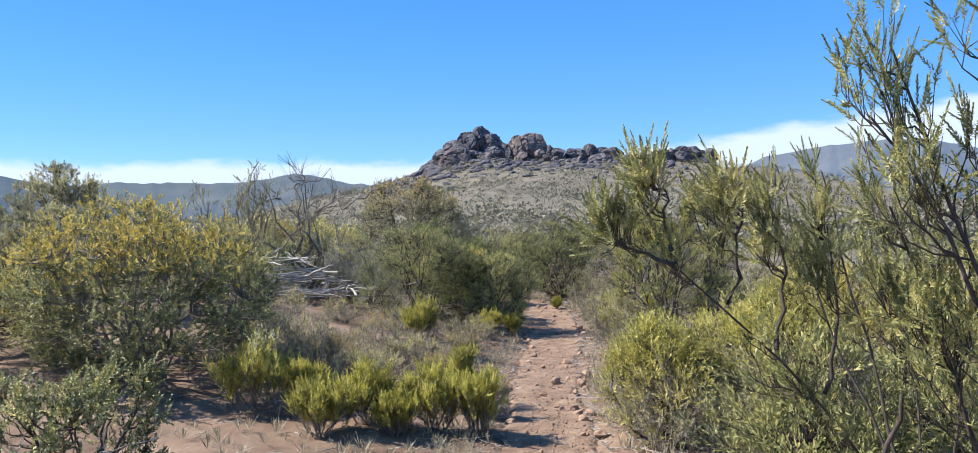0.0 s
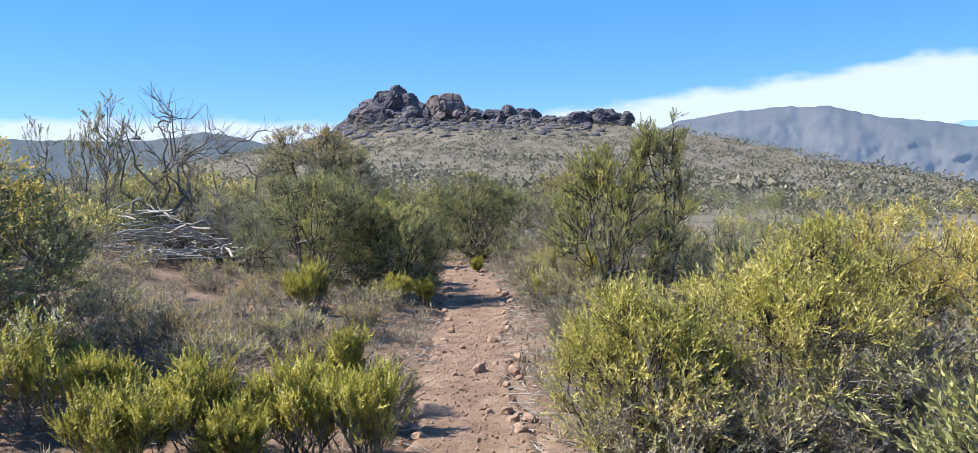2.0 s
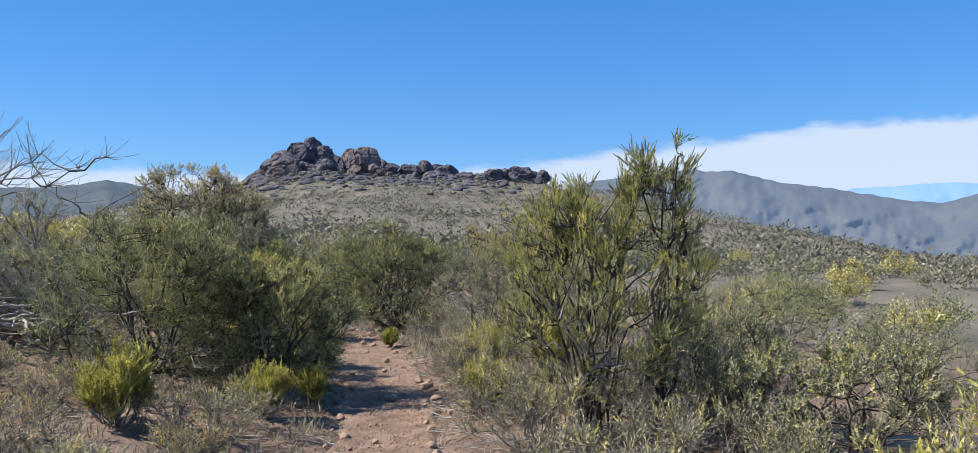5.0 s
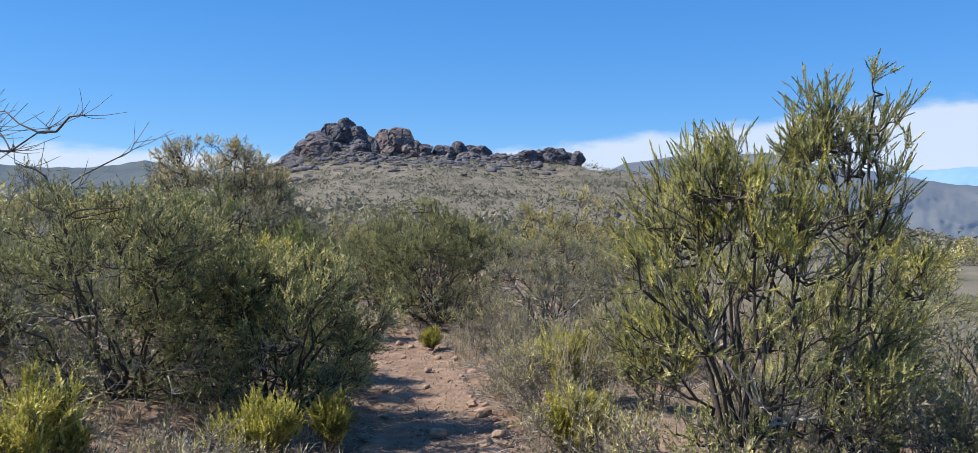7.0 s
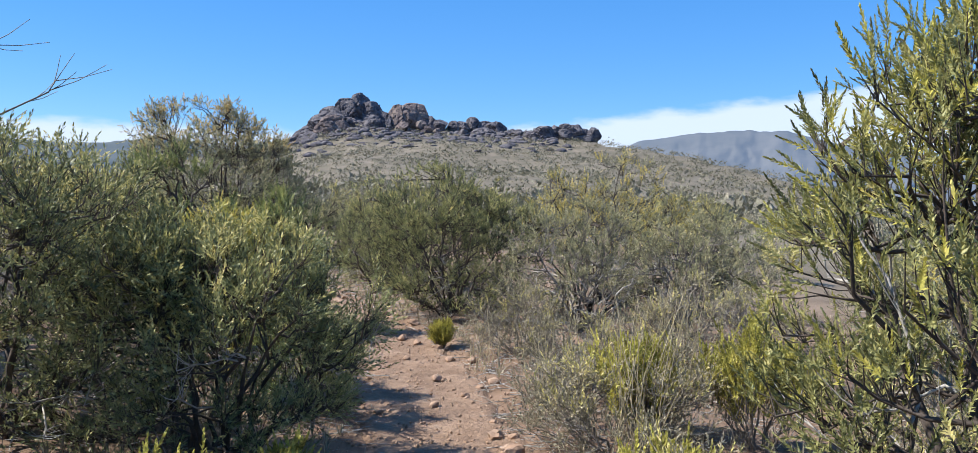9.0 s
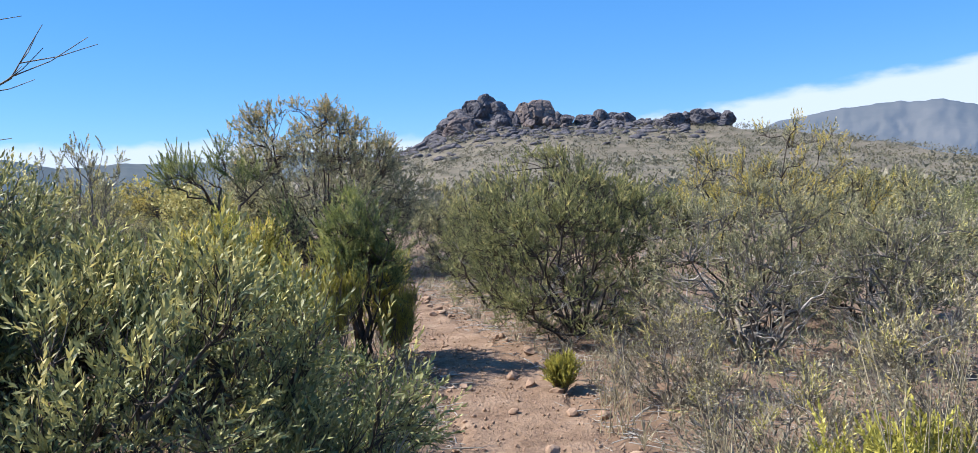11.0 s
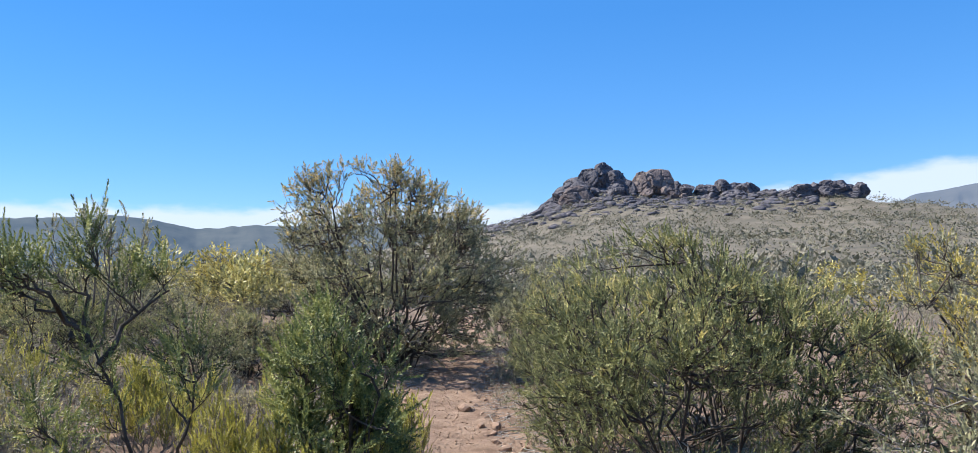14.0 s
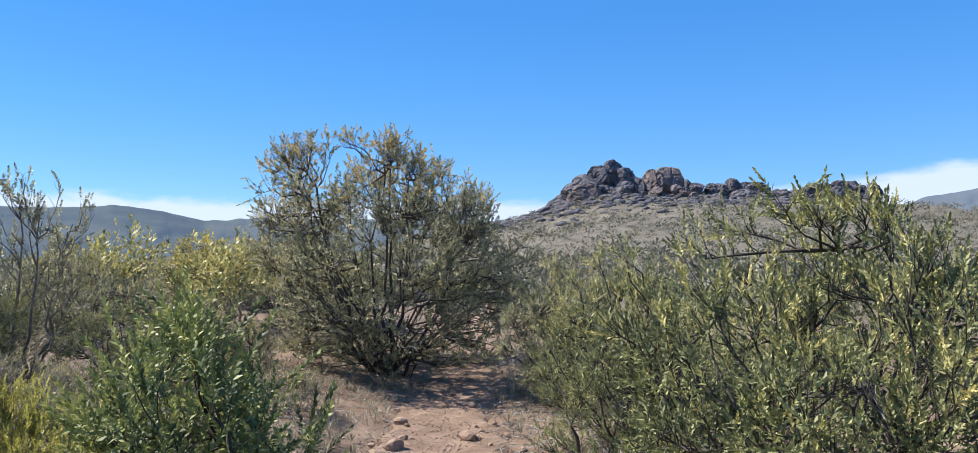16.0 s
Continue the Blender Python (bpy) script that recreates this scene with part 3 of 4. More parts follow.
mountain("backdrop_mountain", "grey-blue mountain with painted-in haze and a long level crest",
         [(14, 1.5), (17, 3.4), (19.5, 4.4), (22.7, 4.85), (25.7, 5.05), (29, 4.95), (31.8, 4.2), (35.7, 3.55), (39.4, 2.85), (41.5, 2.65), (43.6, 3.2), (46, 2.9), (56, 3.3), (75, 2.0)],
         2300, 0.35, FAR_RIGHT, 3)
mountain("backdrop_range", "range far behind the mountain, pale blue from painted-in haze",
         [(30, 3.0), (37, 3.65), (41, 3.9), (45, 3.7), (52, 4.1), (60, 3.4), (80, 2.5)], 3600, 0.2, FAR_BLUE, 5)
mountain("backdrop_hills", "grey-green scrubby hills with a gentle crest and painted-in blue haze",
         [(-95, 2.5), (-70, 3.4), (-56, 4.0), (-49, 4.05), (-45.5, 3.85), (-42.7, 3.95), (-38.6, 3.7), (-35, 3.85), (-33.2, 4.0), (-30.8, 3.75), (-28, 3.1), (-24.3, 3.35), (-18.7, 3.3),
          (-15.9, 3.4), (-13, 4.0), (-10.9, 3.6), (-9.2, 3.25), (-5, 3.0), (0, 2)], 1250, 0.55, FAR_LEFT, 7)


# ---- the crag ----
def boulder_mesh(name, seed, material, levels=4, rough=0.22, freq=1.1, cuts=5):
    """A weathered block: a ball cut by a few planes, then roughened."""
    rng = random.Random(seed)
    bm = bmesh.new()
    bmesh.ops.create_icosphere(bm, subdivisions=levels, radius=1)
    planes = [(Vector((rng.gauss(0, 1), rng.gauss(0, 1), rng.gauss(0, 0.7))).normalized(), rng.uniform(0.6, 0.87)) for _ in range(cuts)]
    shift = Vector((rng.uniform(0, 50), rng.uniform(0, 50), rng.uniform(0, 50)))
    for v in bm.verts:
        for n, d in planes:
            over = v.co.dot(n) - d
            if over > 0:
                v.co -= n * over
        k = noise.fractal(v.co * freq + shift, 0.9, 2.1, 5)
        crack = abs(noise.noise(v.co * freq * 1.9 + shift))
        v.co *= 1 + rough * 0.55 * k - rough * 0.9 * max(0.0, 0.13 - crack) / 0.13
    me = bpy.data.meshes.new(name)
    bm.to_mesh(me)
    bm.free()
    me.materials.append(material)
    return me


def build_crag():
    crag = thing("rock_outcrop", "weathered brown rock outcrop of rounded boulders crowning the hill", "rock outcrop")
    crag.location = (0, 305, 25)
    # sideways, depth, height, then half widths
    blocks = [(-6, 4, 3, 9, 8, 7.0, 0), (-0.8, 4, 8.6, 4.2, 5, 5.6, 0), (-5.8, 3, 6.8, 5.0, 5, 5.6, 0), (3.8, 3, 6.0, 4.6, 5, 5.4, 0), (8, 2, 3.4, 3.0, 5, 4.6, 0), (-12, 2, 1.4, 6.5, 7, 5.0, 0),
              (-8, -4, 0.6, 6.6, 5, 5.0, 1), (-17.5, 2, -2.2, 6.5, 6, 4.4, 0), (-24, 1, -5.4, 7, 5, 3.4, 0), (-32, 1, -8, 7, 5, 3.0, 0), (3.4, -4, 1.0, 4.6, 4, 5.0, 0), (-17, -5, -5, 6, 5, 4.4, 0),
              (13.4, 2, 4.8, 4.8, 5, 5.6, 1), (19.6, 3, 5.4, 6.4, 6, 6.6, 1), (24.6, 1, 3.4, 2.6, 3, 3.4, 0), (28, -1, 3.6, 2.6, 3, 2.2, 0), (33.5, 2, 3, 3.2, 3, 2.6, 0), (37, 2, 3, 3.4, 4, 2.8, 0),
              (40.3, 2, 4.2, 2.6, 3, 3.0, 0), (45, 2, 3.2, 3.4, 4, 2.6, 0), (49, 1, 3.0, 4, 4, 2.8, 0), (54, 0, 1.4, 2.6, 3, 2.0, 0), (44, -6, 0.6, 4.6, 4, 2.2, 0), (52, -6, 0.2, 3.0, 3, 1.8, 0)]
    for k, (x, y, z, a, b, c, red) in enumerate(blocks):
        ob = new("boulder", boulder_mesh("boulder", 40 + k, RED_CRAG if red else CRAG, 5, 0.14, 1.4, 11))
        ob.parent = crag
        ob.matrix_local = pose(x, y, z, 0, -24 if x < -12 else 0, 0)
        ob.scale = (a * 1.22, b * 1.15, c * 1.13)
    rng = random.Random(8)
    for k in range(16):
        x = rng.uniform(-30, 58)
        top = float(np.interp(x, [-30, -26, -16, -7, 0, 5, 11, 17, 22, 27, 31, 41, 49, 58], [-8, -6, 0, 5, 6, 5, 4, 4, 5, 4, 4, 4, 3, 2]))
        z = rng.uniform(min(top - 6, 0.5), top)
        a = rng.uniform(1.0, 2.4)
        ob = new("boulder", boulder_mesh("boulder", 140 + k, RED_CRAG if 14 < x < 27 else CRAG, 3, 0.18, 1.5, 14))
        ob.parent = crag
        ob.matrix_local = pose(x, -9 + 0.7 * max(z, 0), z, rng.uniform(-25, 25), rng.uniform(-25, 25), rng.uniform(0, 360))
        ob.scale = (a * rng.uniform(0.9, 1.5), a, a * rng.uniform(0.6, 1.0))
    # slabs and broken blocks on the slope below
    rng = np.random.default_rng(21)
    shapes = [boulder_mesh("slab", 80 + k, CRAG, 2, 0.25, 1.2, 6) for k in range(5)]
    verts, faces = [], []
    n = 0
    for k in range(900):
        x = rng.uniform(-40, 66)
        y = 305 - abs(rng.normal()) * 24 - rng.uniform(0, 8)
        s = (0.35 + 1.5 * rng.random() ** 3)
        me = shapes[k % 5]
        co = np.empty(len(me.vertices) * 3)
        me.vertices.foreach_get("co", co)
        co = co.reshape(-1, 3) * np.array([s * rng.uniform(0.9, 1.7), s, s * rng.uniform(0.4, 0.8)])
        co[:, 2] += land(x, y) + 0.1 * s
        co[:, 0] += x
        co[:, 1] += y
        tri = np.array([p.vertices[:] for p in me.polygons])
        verts.append(co)
        faces.append(tri + n)
        n += len(co)
    ob = new("scattered_rocks", mesh_from("scattered_rocks", np.concatenate(verts), np.concatenate(faces), CRAG))
    tagged(ob, "dark broken rocks strewn over the slope below the outcrop", "rocks", kind="stuff")

    # the low dark rib further along the ridge
    rib = thing("rock_outcrop", "low dark jagged rock outcrop on the ridge", "rock outcrop")
    rib.location = (69, 284, land_at(69, 284))
    for k, (x, z, a, c) in enumerate([(-12, 0.4, 2.4, 1.9), (-7.5, 1.5, 3.6, 3.2), (-3, 2.2, 3.4, 3.6), (1.2, 2.0, 3.4, 3.8), (5, 2.2, 3.4, 3.9), (8.6, 1.0, 3.2, 3.2), (12, 1.4, 2.5, 3.6), (-10, -0.4, 3, 2), (3, -0.2, 5, 2.4), (9, -0.8, 4, 2.2)]):
        ob = new("boulder", boulder_mesh("boulder", 240 + k, CRAG, 4, 0.2, 1.6, 15))
        ob.parent = rib
        ob.matrix_local = pose(x * 0.86, (k % 3) - 1, z * 0.9, 0, 0, 40 * k)
        ob.scale = (a * 1.25, a * 1.2, c * 0.85)


build_crag()


# ---- scrub on the hill ----
def scrub_clump(rng, count, leaf_size=1.0):
    """A low bush seen from afar: many small leaf tufts in a ragged mound."""
    p = rng.normal(size=(count, 3)) * np.array([0.42, 0.42, 0.22]) + np.array([0, 0, 0.36])
    p[:, 2] = np.abs(p[:, 2])
    d = unit(p * np.array([1, 1, 0.6]) + rng.normal(size=p.shape) * 0.5 + np.array([0, 0, 0.4]))
    leaf = (np.array([[-0.11, 0, 0], [0.11, 0, 0.03], [0.03, 0.05, 0.3]]), np.array([[0, 1, 2]]))
    return spread(leaf, p, d, rng.uniform(0.6, 1.3, count) * leaf_size, rng)


def build_scrub():
    rng = np.random.default_rng(5)
    clumps = [scrub_clump(rng, 20) for _ in range(6)]
    verts, faces, n = [], [], 0
    for k in range(16000):
        r = 44 + 300 * rng.random() ** 0.62
        az = radians(rng.uniform(-62, 62))
        x, y = math.sin(az) * r, 10 + math.cos(az) * r
        s = rng.uniform(0.5, 1.6) * (1.7 if rng.random() < 0.12 else 1)
        v, f = clumps[k % 6]
        a = rng.uniform(0, 6.283)
        c, q = math.cos(a) * s, math.sin(a) * s
        w = np.stack([v[:, 0] * c - v[:, 1] * q + x, v[:, 0] * q + v[:, 1] * c + y, v[:, 2] * s * 0.9], axis=1)
        verts.append(w)
        faces.append(f + n)
        n += len(v)
    v = np.concatenate(verts)
    base = np.concatenate([np.full(len(w), w[:, :2].mean(axis=0)[0]) for w in verts]), np.concatenate([np.full(len(w), w[:, 1].mean()) for w in verts])
    v[:, 2] += land(*base)
    ob = new("hill_scrub", mesh_from("hill_scrub", v, np.concatenate(faces), SCRUB))
    tagged(ob, "low dry olive scrub dotted over the hillside", "scrub", kind="stuff")


build_scrub()


def build_plain_scrub():
    rng = np.random.default_rng(15)
    for name, tint, count, label in (("plain_scrub", "dark", 450, "dull green bushes thinning out over the plain"), ("dry_scrub", "oak", 1100, "dull grey-green scrub over the plain"),
                                     ("olive_scrub", "olive", 450, "pale half-dry bushes over the plain")):
        clumps = [scrub_clump(rng, 150, 0.48) for _ in range(5)]
        verts, faces, n = [], [], 0
        for k in range(count):
            r = 32 + 75 * rng.random() ** 0.8
            az = radians(rng.uniform(-64, 64))
            x, y = math.sin(az) * r, 9 + math.cos(az) * r
            v, f = clumps[k % 5]
            a, s = rng.uniform(0, 6.283), rng.uniform(0.5, 1.2)
            c, q = math.cos(a) * s, math.sin(a) * s
            verts.append(np.stack([v[:, 0] * c - v[:, 1] * q + x, v[:, 0] * q + v[:, 1] * c + y, v[:, 2] * s + float(land(x, y)) - 0.03], axis=1))
            faces.append(f + n)
            n += len(v)
        ob = new(name, mesh_from(name, np.concatenate(verts), np.concatenate(faces), LEAF["grey"] if tint == "olive" else SCRUB))
        tagged(ob, label, "scrub", kind="stuff")


build_plain_scrub()


# ---- shrubs ----
def put(ob, x, y, turn=0.0, scale=1.0, sink=0.0):
    ob.matrix_world = pose(x, y, land_at(x, y) - sink, 0, 0, turn) @ Matrix.Scale(scale, 4)
    return ob


def dark_shrub(x, y, seed, h, r, label="dense dark green shrub with grey twiggy stems", **kw):
    d = dict(stems=14, twigs=11, leaf="dark", kind="tuft_mid", per_twig=2, size=0.8, bark=BARK, rise=0.45, twig=0.12, mess=0.4, dead=0.2, thick=0.017,
             cap="olive", cap_kind="tuft_mid", cap_from=0.7, cap_share=0.3, uneven=0.4, clumps=0 if "limbs" in kw else int(min(280, max(60, 135 * h * r))))
    d.update(kw)
    return put(make_shrub("shrub", label, "shrub", seed, h, r, **d), x, y)


def olive_bush(x, y, seed, h, r, label="tall yellow-green shrub with slender dark stems", **kw):
    d = dict(stems=12, twigs=11, leaf="olive", kind="tuft_mid", per_twig=2, size=0.85, rise=0.5, twig=0.12, mess=0.35, bunch=0.5, low=0.12, uneven=0.4,
             clumps=0 if "limbs" in kw else int(min(300, max(80, 170 * h * r))))
    d.update(kw)
    return put(make_shrub("shrub", label, "shrub", seed, h, r, **d), x, y)


def heath_bush(x, y, seed, h, r, label="low bright yellow-green heath bush on bare soil", **kw):
    d = dict(stems=13, boughs=8, twigs=5, bare=0.2, leaf="heath", kind="tuft", per_twig=2, size=0.75, rise=1.2, flat=0.35, twig=0.09, thick=0.007, bark=GREY_BARK, uneven=0.55)
    d.update(kw)
    return put(make_shrub("heath_bush", label, "bush", seed, h, r, **d), x, y)


def grey_bush(x, y, seed, h, r, label="low grey half-dry bush of fine twigs", **kw):
    d = dict(stems=14, twigs=7, leaf="grey", kind="tuft_mid", per_twig=2, size=0.7, rise=0.6, twig=0.1, thick=0.008, bark=GREY_BARK, leafy=0.9, mess=0.5, low=0.02, uneven=0.4, dead=0.3,
             cap="olive", cap_kind="tuft_mid", cap_share=0.3, cap_from=0.45, clumps=int(min(170, max(60, 330 * h * r))))
    d.update(kw)
    return put(make_shrub("dry_bush", label, "bush", seed, h, r, **d), x, y)


# beside the first steps
put(make_shrub("shrub", "broad dark shrub crowned with yellow tips on a short trunk", "shrub", 101, 1.75, 1.35, stems=16, clumps=320, twigs=10, mess=0.5, uneven=0.2,
               leaf="dark", kind="spray", per_twig=2, size=0.9, cap="yellow", cap_kind="spray", cap_from=0.62, cap_share=0.75, rise=0.3, twig=0.14, bark=GREY_BARK, thick=0.022), -3.95, 8.9)
dark_shrub(-3.0, 5.6, 102, 0.8, 0.62, "low leafy green bush at the edge of bare soil", kind="spray", cap_kind="spray")
heath_bush(-1.5, 7.3, 103, 0.52, 0.33)
heath_bush(-0.95, 7.3, 104, 0.56, 0.3)
heath_bush(-0.58, 7.2, 105, 0.54, 0.27)
heath_bush(-0.74, 7.95, 106, 0.62, 0.16)
heath_bush(-1.85, 7.05, 190, 0.46, 0.3)
heath_bush(-2.1, 7.65, 191, 0.45, 0.25)
heath_bush(-1.25, 7.05, 192, 0.36, 0.2)
grey_bush(-0.55, 8.3, 194, 0.35, 0.3)
grey_bush(-1.6, 9.7, 195, 0.35, 0.4)
grey_bush(1.0, 6.7, 196, 0.6, 0.65)
grey_bush(2.0, 6.8, 197, 0.75, 0.8)
grey_bush(3.1, 7.2, 198, 0.75, 0.8)
grey_bush(0.95, 8.2, 199, 0.5, 0.45)
grey_bush(1.25, 9.6, 200, 0.6, 0.5)
grey_bush(1.35, 11.1, 201, 0.6, 0.5)
grey_bush(1.45, 12.7, 202, 0.5, 0.5)
heath_bush(1.4, 12.75, 203, 0.45, 0.24)
grey_bush(2.6, 12.5, 204, 0.6, 0.7)
grey_bush(2.2, 9.8, 205, 0.6, 0.8)
dark_shrub(3.4, 10.6, 206, 0.9, 0.9, leaf="oak", kind="spray", cap_kind="spray")
heath_bush(-2.55, 7.75, 107, 0.68, 0.42, "low heath bush with pale flower heads", cap="white", cap_kind="plume_low", cap_from=0.75, cap_share=0.5)
grey_bush(-2.2, 9.0, 111, 0.5, 0.6, "low brownish heath bush", cap="rust", cap_share=0.5, cap_from=0.5)
grey_bush(-2.9, 9.6, 113, 0.5, 0.6, "low brownish heath bush", leaf="grey", per_twig=2)
dark_shrub(-6.2, 11.6, 170, 1.5, 1.2, "broad grey-green shrub on the rise", leaf="oak", kind="spray", cap_kind="spray")
dark_shrub(-5.3, 13.0, 171, 1.2, 0.9, "broad grey-green shrub on the rise")
dark_shrub(-7.6, 14.2, 172, 2.3, 1.3, "tall grey-green shrub on the rise", leaf="oak", kind="spray", cap_kind="spray")
olive_bush(-5.9, 9.0, 173, 1.2, 1.0, "broad yellow-green shrub on the rise")
grey_bush(-3.3, 11.4, 174, 0.5, 0.6)
grey_bush(-4.2, 12.4, 175, 0.6, 0.7)
heath_bush(-1.4, 11.85, 114, 0.56, 0.33)
heath_bush(-0.48, 12.65, 108, 0.42, 0.26)
heath_bush(-0.1, 13.1, 109, 0.34, 0.15)
grey_bush(-0.8, 12.1, 110, 0.36, 0.55)
grey_bush(-1.7, 12.4, 115, 0.4, 0.5)
grey_bush(-2.6, 12.6, 116, 0.35, 0.4)

# overhanging the first steps
leaning = [((0, 0, 0), (-0.55, -0.4, 0.95), (-1.33, -0.72, 1.58)), ((-1.32, -0.71, 1.57), (-1.4, -0.7, 1.6), (-1.47, -0.62, 1.66)), ((-1.32, -0.71, 1.57), (-1.36, -0.72, 1.68), (-1.34, -0.68, 1.8)),
           ((-1.15, -0.64, 1.44), (-1.1, -0.64, 1.6), (-1.08, -0.6, 1.8)), ((-0.98, -0.58, 1.3), (-0.92, -0.5, 1.45), (-0.95, -0.55, 1.74)), ((-0.8, -0.5, 1.14), (-0.72, -0.5, 1.35), (-0.8, -0.55, 1.68)),
           ((-0.55, -0.36, 0.86), (-0.42, -0.4, 1.15), (-0.6, -0.5, 1.5)), ((-0.3, -0.2, 0.5), (-0.2, -0.3, 0.9), (-0.35, -0.4, 1.3)),
           ((-0.4, -0.3, 0.7), (-0.62, 0.0, 1.35), (-0.74, 0.1, 1.98)), ((-0.3, -0.15, 0.5), (-0.4, 0.1, 1.25), (-0.52, 0.15, 1.9)), ((-0.15, 0, 0.3), (-0.15, 0.2, 1.2), (-0.3, 0.25, 2.05))]
olive_bush(1.36, 3.7, 120, 0.36, 0.22, "leaning open shrub with bare dark limbs and leafy tufts", limbs=leaning, leaf="green", boughs=9, twigs=5, bare=0.45, kind="brush", per_twig=2, size=0.8, split=True, thick=0.0075, twig=0.07, kink=0.02)
tall = [((0, 0, 0), (-0.1, 0.0, 1.4), (-0.5, 0.05, 1.95)), ((0, 0, 0), (-0.15, -0.05, 1.4), (-0.42, 0.1, 2.15)), ((0.02, 0, 0), (0.0, 0.05, 1.5), (-0.25, 0.0, 2.4)), ((0.02, 0, 0), (0.1, -0.1, 1.4), (0.1, 0.1, 2.5)),
        ((0.03, 0, 0), (0.2, 0.1, 1.3), (0.5, 0.1, 2.4)), ((0.0, 0.03, 0), (-0.15, 0.1, 1.0), (-0.4, 0.15, 1.7)), ((0.03, 0.02, 0), (0.1, 0.2, 1.0), (0.1, 0.3, 1.9)), ((0, 0.02, 0), (-0.1, 0.1, 0.8), (-0.3, 0.1, 1.35))]
olive_bush(1.02, 2.72, 121, 0.8, 0.4, "tall open shrub with bare dark limbs and leafy tufts", limbs=tall, leaf="green", boughs=12, twigs=5, bare=0.4, kind="brush", per_twig=2, size=0.85, split=True, thick=0.011, twig=0.1, kink=0.012)
olive_bush(0.95, 4.2, 126, 1.2, 0.5, "yellow-green shrub crowding the path", leaf="green", kind="tuft_mid", stems=10, twigs=10, per_twig=2)
olive_bush(1.9, 3.9, 127, 1.4, 0.7, "yellow-green shrub crowding the path", leaf="green", kind="tuft_mid", stems=10, twigs=10, per_twig=2)
wide = dict(stems=22, clumps=300, twigs=9, rise=0.5, low=0.03, dead=0.62, bark=BARK, thick=0.011, cap="heath", cap_kind="tuft_mid", cap_from=0.5, cap_share=0.7, leaf="olive", kind="tuft_mid", per_twig=2, size=0.8, mess=0.45, twig=0.13)
olive_bush(0.92, 6.95, 122, 0.98, 0.6, "broad yellow-green bush over grey twigs", **wide)
olive_bush(1.8, 7.2, 123, 1.24, 0.8, "broad yellow-green bush over grey twigs", **wide)
olive_bush(2.8, 7.7, 124, 1.28, 0.9, "broad yellow-green bush over grey twigs", **{**wide, "cap": "yellow", "cap_share": 0.6})
olive_bush(3.9, 8.4, 128, 1.2, 1.0, "broad yellow-green bush over grey twigs", **{**wide, "cap": "yellow", "cap_share": 0.6})
olive_bush(1.92, 11.6, 125, 2.0, 0.85, leaf="green", stems=18, clumps=220, twigs=8, low=0.22, uneven=0.5, kind="tuft_fine", per_twig=2, thick=0.02, dead=0.25, rise=0.75, size=0.8, twig=0.11, cap="heath", cap_kind="tuft_fine", cap_from=0.55, cap_share=0.35)
olive_bush(2.5, 11.8, 207, 2.35, 0.42, leaf="green", stems=6, clumps=50, twigs=9, low=0.6, kind="tuft_fine", per_twig=2, split=True, thick=0.02, rise=0.75, size=0.8, twig=0.11)
grey_bush(2.6, 11.2, 129, 0.8, 0.7)
dark_shrub(3.05, 12.1, 212, 0.9, 0.75, "low dark twiggy shrub beside a tall one", dead=0.5)
dark_shrub(4.3, 14.3, 213, 1.0, 0.95, "low grey-green shrub among dry scrub", leaf="oak", twigs=7)
dark_shrub(5.7, 16.6, 215, 1.1, 1.1, "low grey-green shrub among dry scrub", leaf="oak", twigs=6)
dark_shrub(6.9, 14.4, 216, 0.9, 1.1, "low grey-green shrub among dry scrub", leaf="oak", twigs=6)
dark_shrub(7.7, 18.6, 217, 1.2, 1.3, "low grey-green shrub among dry scrub", twigs=6)

# half way
dark_shrub(-1.5, 13.95, 130, 1.5, 1.08, stems=22, clumps=350, dead=0.3)
dark_shrub(-0.5, 13.85, 131, 1.28, 0.8, stems=16, clumps=260, cap_share=0.35, dead=0.12)
dark_shrub(-0.12, 15.0, 135, 0.78, 0.42, leaf="fern")
dark_shrub(1.3, 19.3, 209, 1.76, 1.02, stems=24, clumps=430, twigs=10, kind="tuft", cap_kind="tuft", size=0.62, twig=0.1, cap_share=0.18, dead=0.16, uneven=0.25)
dark_shrub(3.1, 19.9, 133, 2.05, 1.25, clumps=260, cap="yellow", cap_share=0.4, cap_from=0.5, leaf="oak", dead=0.4)
dark_shrub(2.35, 17.7, 138, 1.35, 0.75, "half-dead shrub with pale twisted twigs", stems=16, twigs=8, leafy=0.85, leaf="oak", bark=GREY_BARK, cap="", per_twig=2, kink=0.045, thick=0.018, dead=0.45)
dark_shrub(3.6, 17.9, 139, 1.3, 0.8, "half-dead shrub with pale twisted twigs", stems=16, twigs=8, leafy=0.85, leaf="oak", bark=GREY_BARK, cap="", per_twig=2, kink=0.045, thick=0.018, dead=0.45)
dark_shrub(0.5, 21.7, 134, 1.7, 0.65)
dark_shrub(4.6, 20.5, 137, 1.6, 1.2, leaf="oak", kind="spray", cap_kind="spray")
grey_bush(1.6, 14.0, 140, 0.6, 0.62)
grey_bush(1.75, 15.4, 141, 0.6, 0.6)
grey_bush(2.8, 15.6, 142, 0.8, 0.8)
grey_bush(1.6, 16.7, 143, 0.65, 0.5)
grey_bush(3.6, 13.6, 145, 0.65, 0.8)
heath_bush(1.78, 14.2, 144, 0.6, 0.3)
